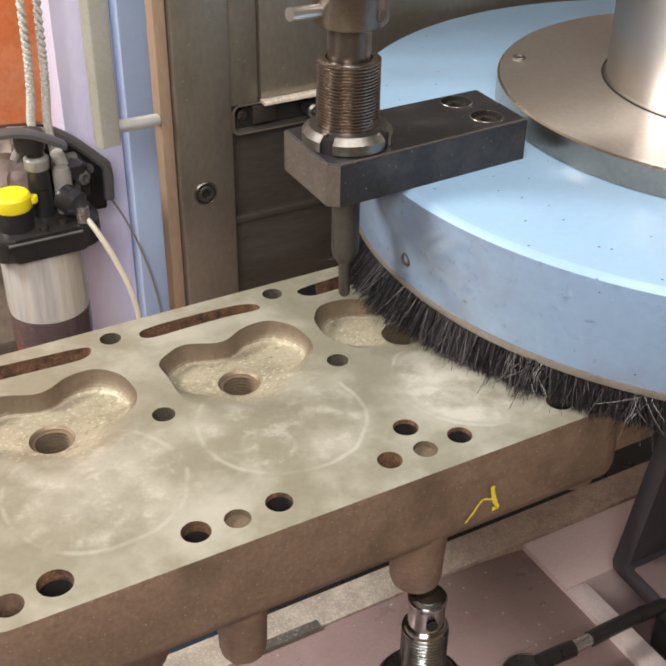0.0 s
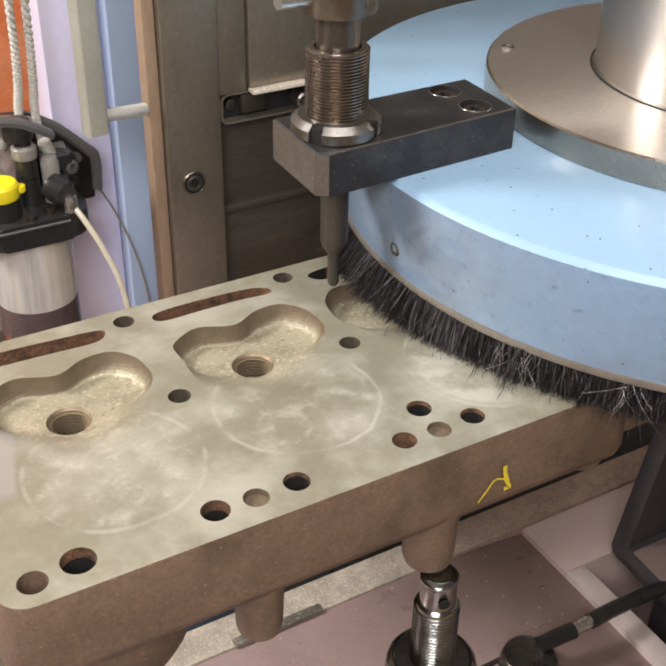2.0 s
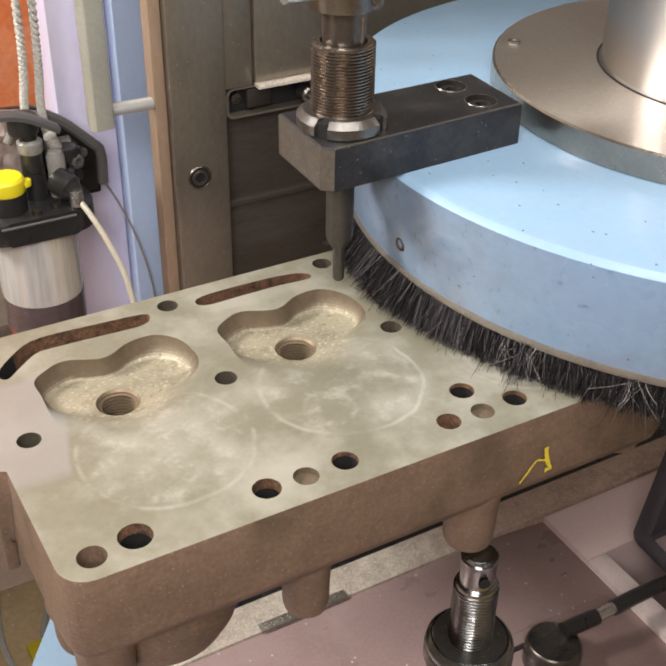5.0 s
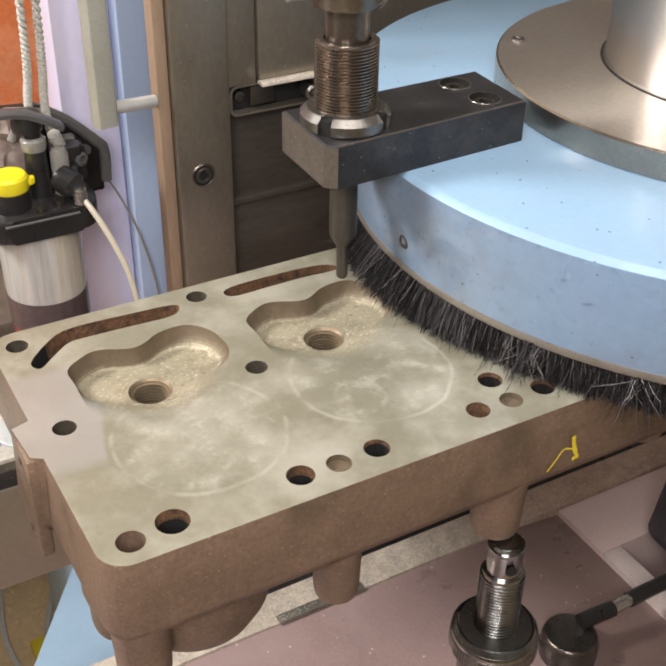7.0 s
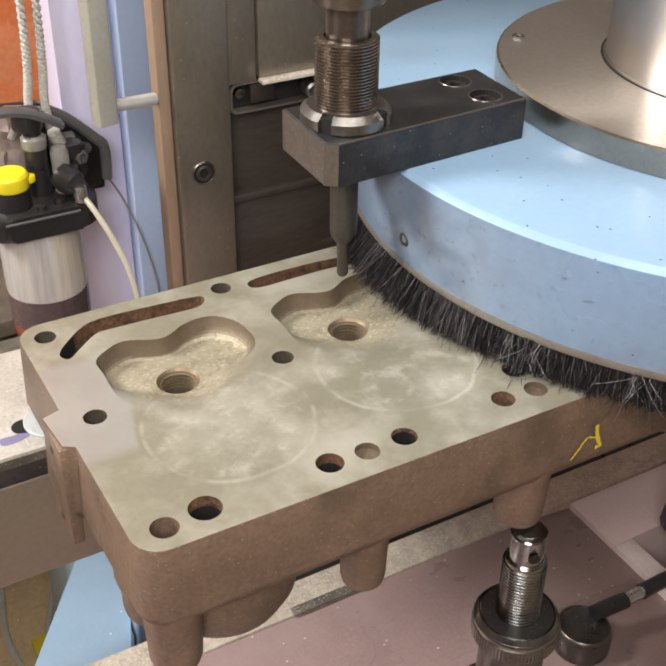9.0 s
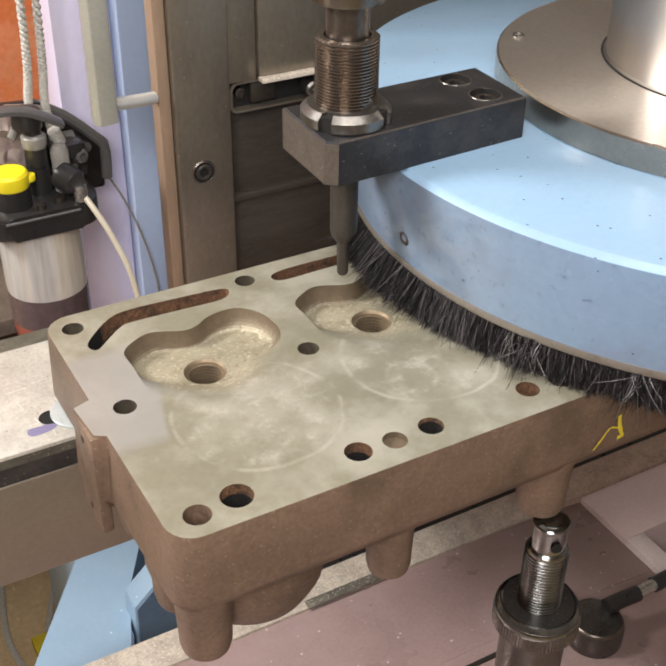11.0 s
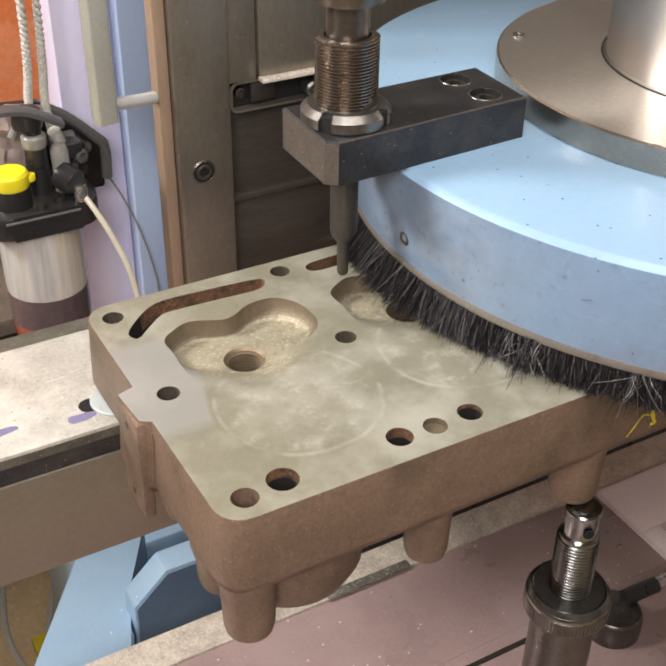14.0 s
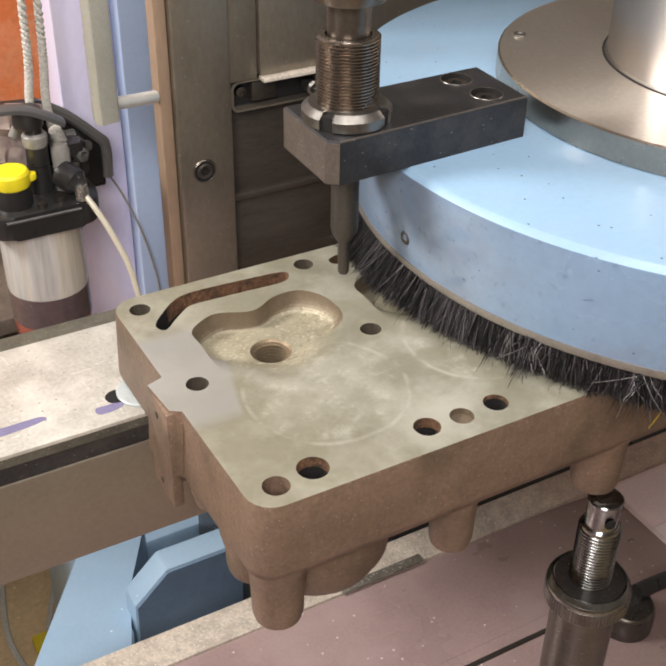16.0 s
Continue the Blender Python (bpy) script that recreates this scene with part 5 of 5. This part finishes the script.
part("bar_top", local(bar, box(-0.60, 0.95, 0.4768, 0.5752, -0.0528, -0.0500, 0.0006)), BAR_STEEL, bar, "bright scored top plate")
part("back_rail", local(bar, box(-0.60, 0.95, 0.5756, 0.5960, -0.12, -0.0545, 0.001)), OLIVE, bar, "worn grey green rail behind the top plate")
part("bar_strip", local(bar, box(-0.60, 0.95, 0.4775, 0.5745, -0.0590, -0.0529)), OLIVE, bar, "worn olive grey strip")
part("bar_edge", local(bar, box(-0.60, 0.95, 0.4785, 0.5730, -0.0712, -0.0591)), BLACKENED, bar, "black recessed joint")
for x0, x1, y in ((0.030, 0.068, 0.4980), (0.0965, 0.112, 0.4905), (-0.05, 0.0, 0.489)):
    part("ink_mark", local(bar, prism(closed_curve([(x0, y - 0.003), ((x0 + x1) / 2, y - 0.0036), (x1, y - 0.001), (x1 - 0.002, y + 0.003), ((x0 + x1) / 2, y + 0.003), (x0, y + 0.0028)], 4), -0.0501, -0.0498)), PURPLE_INK, bar, "purple ink mark")
scratch = random.Random(11)
for k in range(44):
    px, py, turn, ln = scratch.uniform(-0.05, 0.20), scratch.uniform(0.484, 0.568), scratch.choice((2, 4, 90, 100, 14, -6)), scratch.uniform(0.003, 0.013)
    part("scratch", local(bar, moved(box(-ln / 2, ln / 2, -0.00014, 0.00014, 0, 0.00012), pose(px, py, -0.05, 0, 0, turn))), WHITE_PAINT, bar, "bright scored line")
part("bar_hole", local(bar, lathe([(0, -0.0497), (0.0062, -0.0497), (0.0066, -0.0500)], (0.1110, 0.4990, 0), 24)), PITCH_DARK, bar, "dark round hole")
washer = solid("spacer_disc", lathe([(0, 0), (0.0155, 0), (0.0160, 0.0005), (0.0160, 0.0015), (0.0154, 0.0020), (0, 0.0020)], n=40), DISC_PLASTIC, "round pale grey spacer disc under the head", "spacer")
washer.location = (0.1270, 0.4965, -0.0500)
packer = solid("packing_block", box(-0.02, 0.02, -0.012, 0.012, 0, 0.0018), DARK_STEEL, "thin dark packing strip under the cylinder head", "packing")
packer.location = (0.40, 0.497, -0.05)

JX, JY = 0.3405, 0.3270
TRAY_Z = -0.500
jack = thing("screw_jack", "steel screw jack with threaded stem and broad collar", "screw jack", at=(JX, JY, TRAY_Z))


def jp(name, bm, mat, label=""):
    return part(name, moved(bm, Matrix.Translation((0, 0, -TRAY_Z - 0.0075))), mat, jack, label)


def knurled_ring(r, z0, z1):
    """A toothed ring."""
    n = 150
    bm = bmesh.new()
    rings = []
    for k in range(n):
        a = 2 * math.pi * k / n
        q = r + (0.0003 if k % 2 else -0.0002)
        rings.append([bm.verts.new((m * math.cos(a), m * math.sin(a), z)) for m, z in ((r - 0.0012, z0), (q, z0 + 0.0012), (q, z1 - 0.0012), (r - 0.0018, z1), (r - 0.0040, z1 + 0.0014))])
    for k in range(n):
        p, q = rings[k], rings[(k + 1) % n]
        for i in range(4):
            bm.faces.new((p[i], q[i], q[i + 1], p[i + 1]))
    return bm


jp("cap", lathe([(0, -0.0795), (0.0072, -0.0795), (0.0072, -0.0805), (0.0098, -0.0812), (0.0106, -0.0822), (0.0104, -0.0840), (0.0098, -0.0850), (0.0100, -0.1000), (0.0116, -0.1015), (0, -0.1020)], n=36), JACK_STEEL, "bright cap with a cross hole")
jp("cross_hole", moved(lathe([(0, 0), (0.0032, 0), (0.0034, -0.0008)], n=18), pose(-0.0031, -0.0104, -0.0935) @ Matrix.Rotation(radians(-17), 4, "Z") @ Matrix.Rotation(radians(90), 4, "X")), PITCH_DARK, "dark cross hole")
jp("stem", threaded(0.0128, -0.1560, -0.1010, 0.0024, 0.0010, 40), JACK_STEEL, "bright threaded stem")
jp("collar", lathe([(0, -0.1465), (0.0215, -0.1465), (0.0250, -0.1492), (0.0255, -0.1510), (0.0255, -0.1600), (0.0246, -0.1640), (0.0228, -0.1665), (0.0210, -0.1680), (0, -0.1680)], n=48), JACK_DARK, "broad dark collar")
jp("collar_rim", knurled_ring(0.0258, -0.1640, -0.1520), JACK_DARK, "finely knurled side of the collar")
jp("collar_bevel", lathe([(0.0212, -0.1462), (0.0218, -0.1458), (0.0226, -0.1460), (0.0252, -0.1496), (0.0257, -0.1516), (0.0255, -0.1526)], n=64), JACK_STEEL, "bright worn bevel of the collar")
jp("column", lathe([(0, -0.1680), (0.0198, -0.1680), (0.0202, -0.482), (0.030, -0.484), (0.032, -0.4925), (0, -0.4925)], n=40), JACK_DARK)

tray = thing("coolant_tray", "pinkish brown painted tray under the table with a bright back ledge", "tray", at=(0.3, 0.5, -0.58))
def rolled_floor(y0, y1, z):
    """A tray floor whose right end rolls over and down."""
    prof = [(-0.9, z)] + [(0.56, z)] + [(0.58 + 0.128 * q / 8, z - 0.0085 * (q / 8) ** 2) for q in range(9)] + [(0.708, -0.62), (-0.9, -0.62)]
    bm = bmesh.new()
    a, b = [bm.verts.new((x, y0, zz)) for x, zz in prof], [bm.verts.new((x, y1, zz)) for x, zz in prof]
    bm.faces.new(a)
    bm.faces.new(b[::-1])
    for i in range(len(prof)):
        j = (i + 1) % len(prof)
        bm.faces.new((a[i], a[j], b[j], b[i]))
    return bm


part("tray_floor", local(tray, rolled_floor(0.5370, 0.6550, -0.5)), TRAY_BROWN, tray, "pinkish brown tray floor")
part("tray_front", local(tray, rolled_floor(0.05, 0.5369, -0.5002)), TRAY_BROWN, tray, "pinkish brown front panel")
part("tray_joint", local(tray, box(-0.9, 0.60, 0.5185, 0.5235, -0.5030, -0.4985, 0.0008)), DARK_STEEL, tray, "dark joint strip")
part("tray_end", local(tray, box(0.7080, 1.5, 0.5800, 0.6550, -0.62, -0.5005, 0.002)), TRAY, tray, "pink end panel")
part("back_ledge", local(tray, box(-0.9, 1.5, 0.6555, 0.6945, -0.62, -0.4970, 0.001)), LEDGE, tray, "bright speckled back ledge")
part("end_rail", local(tray, box(0.7080, 0.7320, 0.05, 0.5790, -0.62, -0.5000, 0.001)), RAIL, tray, "cream end rail")
part("end_floor", local(tray, box(0.7325, 1.5, 0.05, 0.5790, -0.62, -0.5900, 0.001)), TRAY_DARK, tray, "dark end panel")
for x0, x1, y0 in ((0.360, 0.457, 0.6530),):
    part("ledge_pad", local(tray, box(x0, x1, y0, 0.6640, -0.4975, -0.4950, 0.001)), PAD, tray, "grey speckled pad on the ledge")

stop = thing("stop_bracket", "black painted hollow steel bracket standing on the tray", "bracket", at=(0.83, 0.55, -0.59))


def channel(profile, x0, x1, bevel):
    """An open-ended trough; profile rows are y, z."""
    bm = bmesh.new()
    a, b = [bm.verts.new((x0, y, z)) for y, z in profile], [bm.verts.new((x1, y, z)) for y, z in profile]
    bm.faces.new(a)
    bm.faces.new(b[::-1])
    for i in range(len(profile)):
        j = (i + 1) % len(profile)
        bm.faces.new((a[i], a[j], b[j], b[i]))
    bmesh.ops.recalc_face_normals(bm, faces=bm.faces)
    bmesh.ops.bevel(bm, geom=bm.edges[:], offset=bevel, segments=2, affect="EDGES", profile=0.5)
    return bm


part("frame", local(stop, channel([(0.38, -0.489), (0.556, -0.477), (0.563, -0.474), (0.566, -0.466), (0.540, -0.265), (0.519, -0.265), (0.5427, -0.452), (0.538, -0.456), (0.38, -0.467)], 0.750, 1.05, 0.0014)), BLACK_PAINT, stop, "black angled trough")
# added plate: the tray's pink reflection in the black floor, put into colour
part("floor_reflection", local(stop, channel([(0.385, -0.4680), (0.537, -0.4570), (0.537, -0.4535), (0.385, -0.4645)], 0.752, 0.898, 0.0004)), TRAY_DARK, stop, "pinkish reflection of the tray painted on the trough floor")
part("end_plate", local(stop, box(0.90, 0.906, 0.385, 0.520, -0.466, -0.28, 0.001)), BLACK_PLASTIC, stop)
part("foot", local(stop, box(0.80, 1.03, 0.42, 0.535, -0.5900, -0.4800, 0.002)), BLACK_PAINT, stop)
lever = thing("clamp_lever", "dark clamp knob with a bent steel lever on the tray", "clamp", at=(0.589, 0.494, -0.5022))
part("knob", lathe([(0, 0.0), (0.026, 0.0), (0.0275, 0.003), (0.0275, 0.022), (0.0255, 0.028), (0.018, 0.0305), (0, 0.0305)], (0.0, 0.0, 0), 36), JACK_DARK, lever)
part("knob_rim", lathe([(0.0225, 0.0292), (0.0238, 0.0300), (0.0252, 0.0290), (0.0262, 0.0268)], (0, 0, 0), 40), SLEEVE, lever, "worn rim of the knob")
part("lever_grip", tube(smooth_path([(0.012, 0.002, 0.036), (0.030, 0.001, 0.037), (0.050, 0.000, 0.037)], 6), 0.0080, 14), BLACK_PLASTIC, lever)
part("lever_pin", tube([(0.049, 0.0, 0.037), (0.073, 0.001, 0.037)], 0.0062, 14), BRIGHT, lever, "bright pin")
part("lever_arm", tube(smooth_path([(0.071, 0.001, 0.037), (0.100, 0.001, 0.038), (0.130, 0.000, 0.039), (0.165, -0.002, 0.039)], 6), 0.0078, 14, 0.0070), BLACK_PLASTIC, lever)


def motions():
    """The machine table carries the head, bar, jack, tray and clamps along x."""
    for ob in (head, bar, washer, packer, jack, tray, stop, lever):
        x, y, z = ob.location
        walk(ob, [(t, pose(x + s, y, z)) for t, s in TRAVEL])


motions()
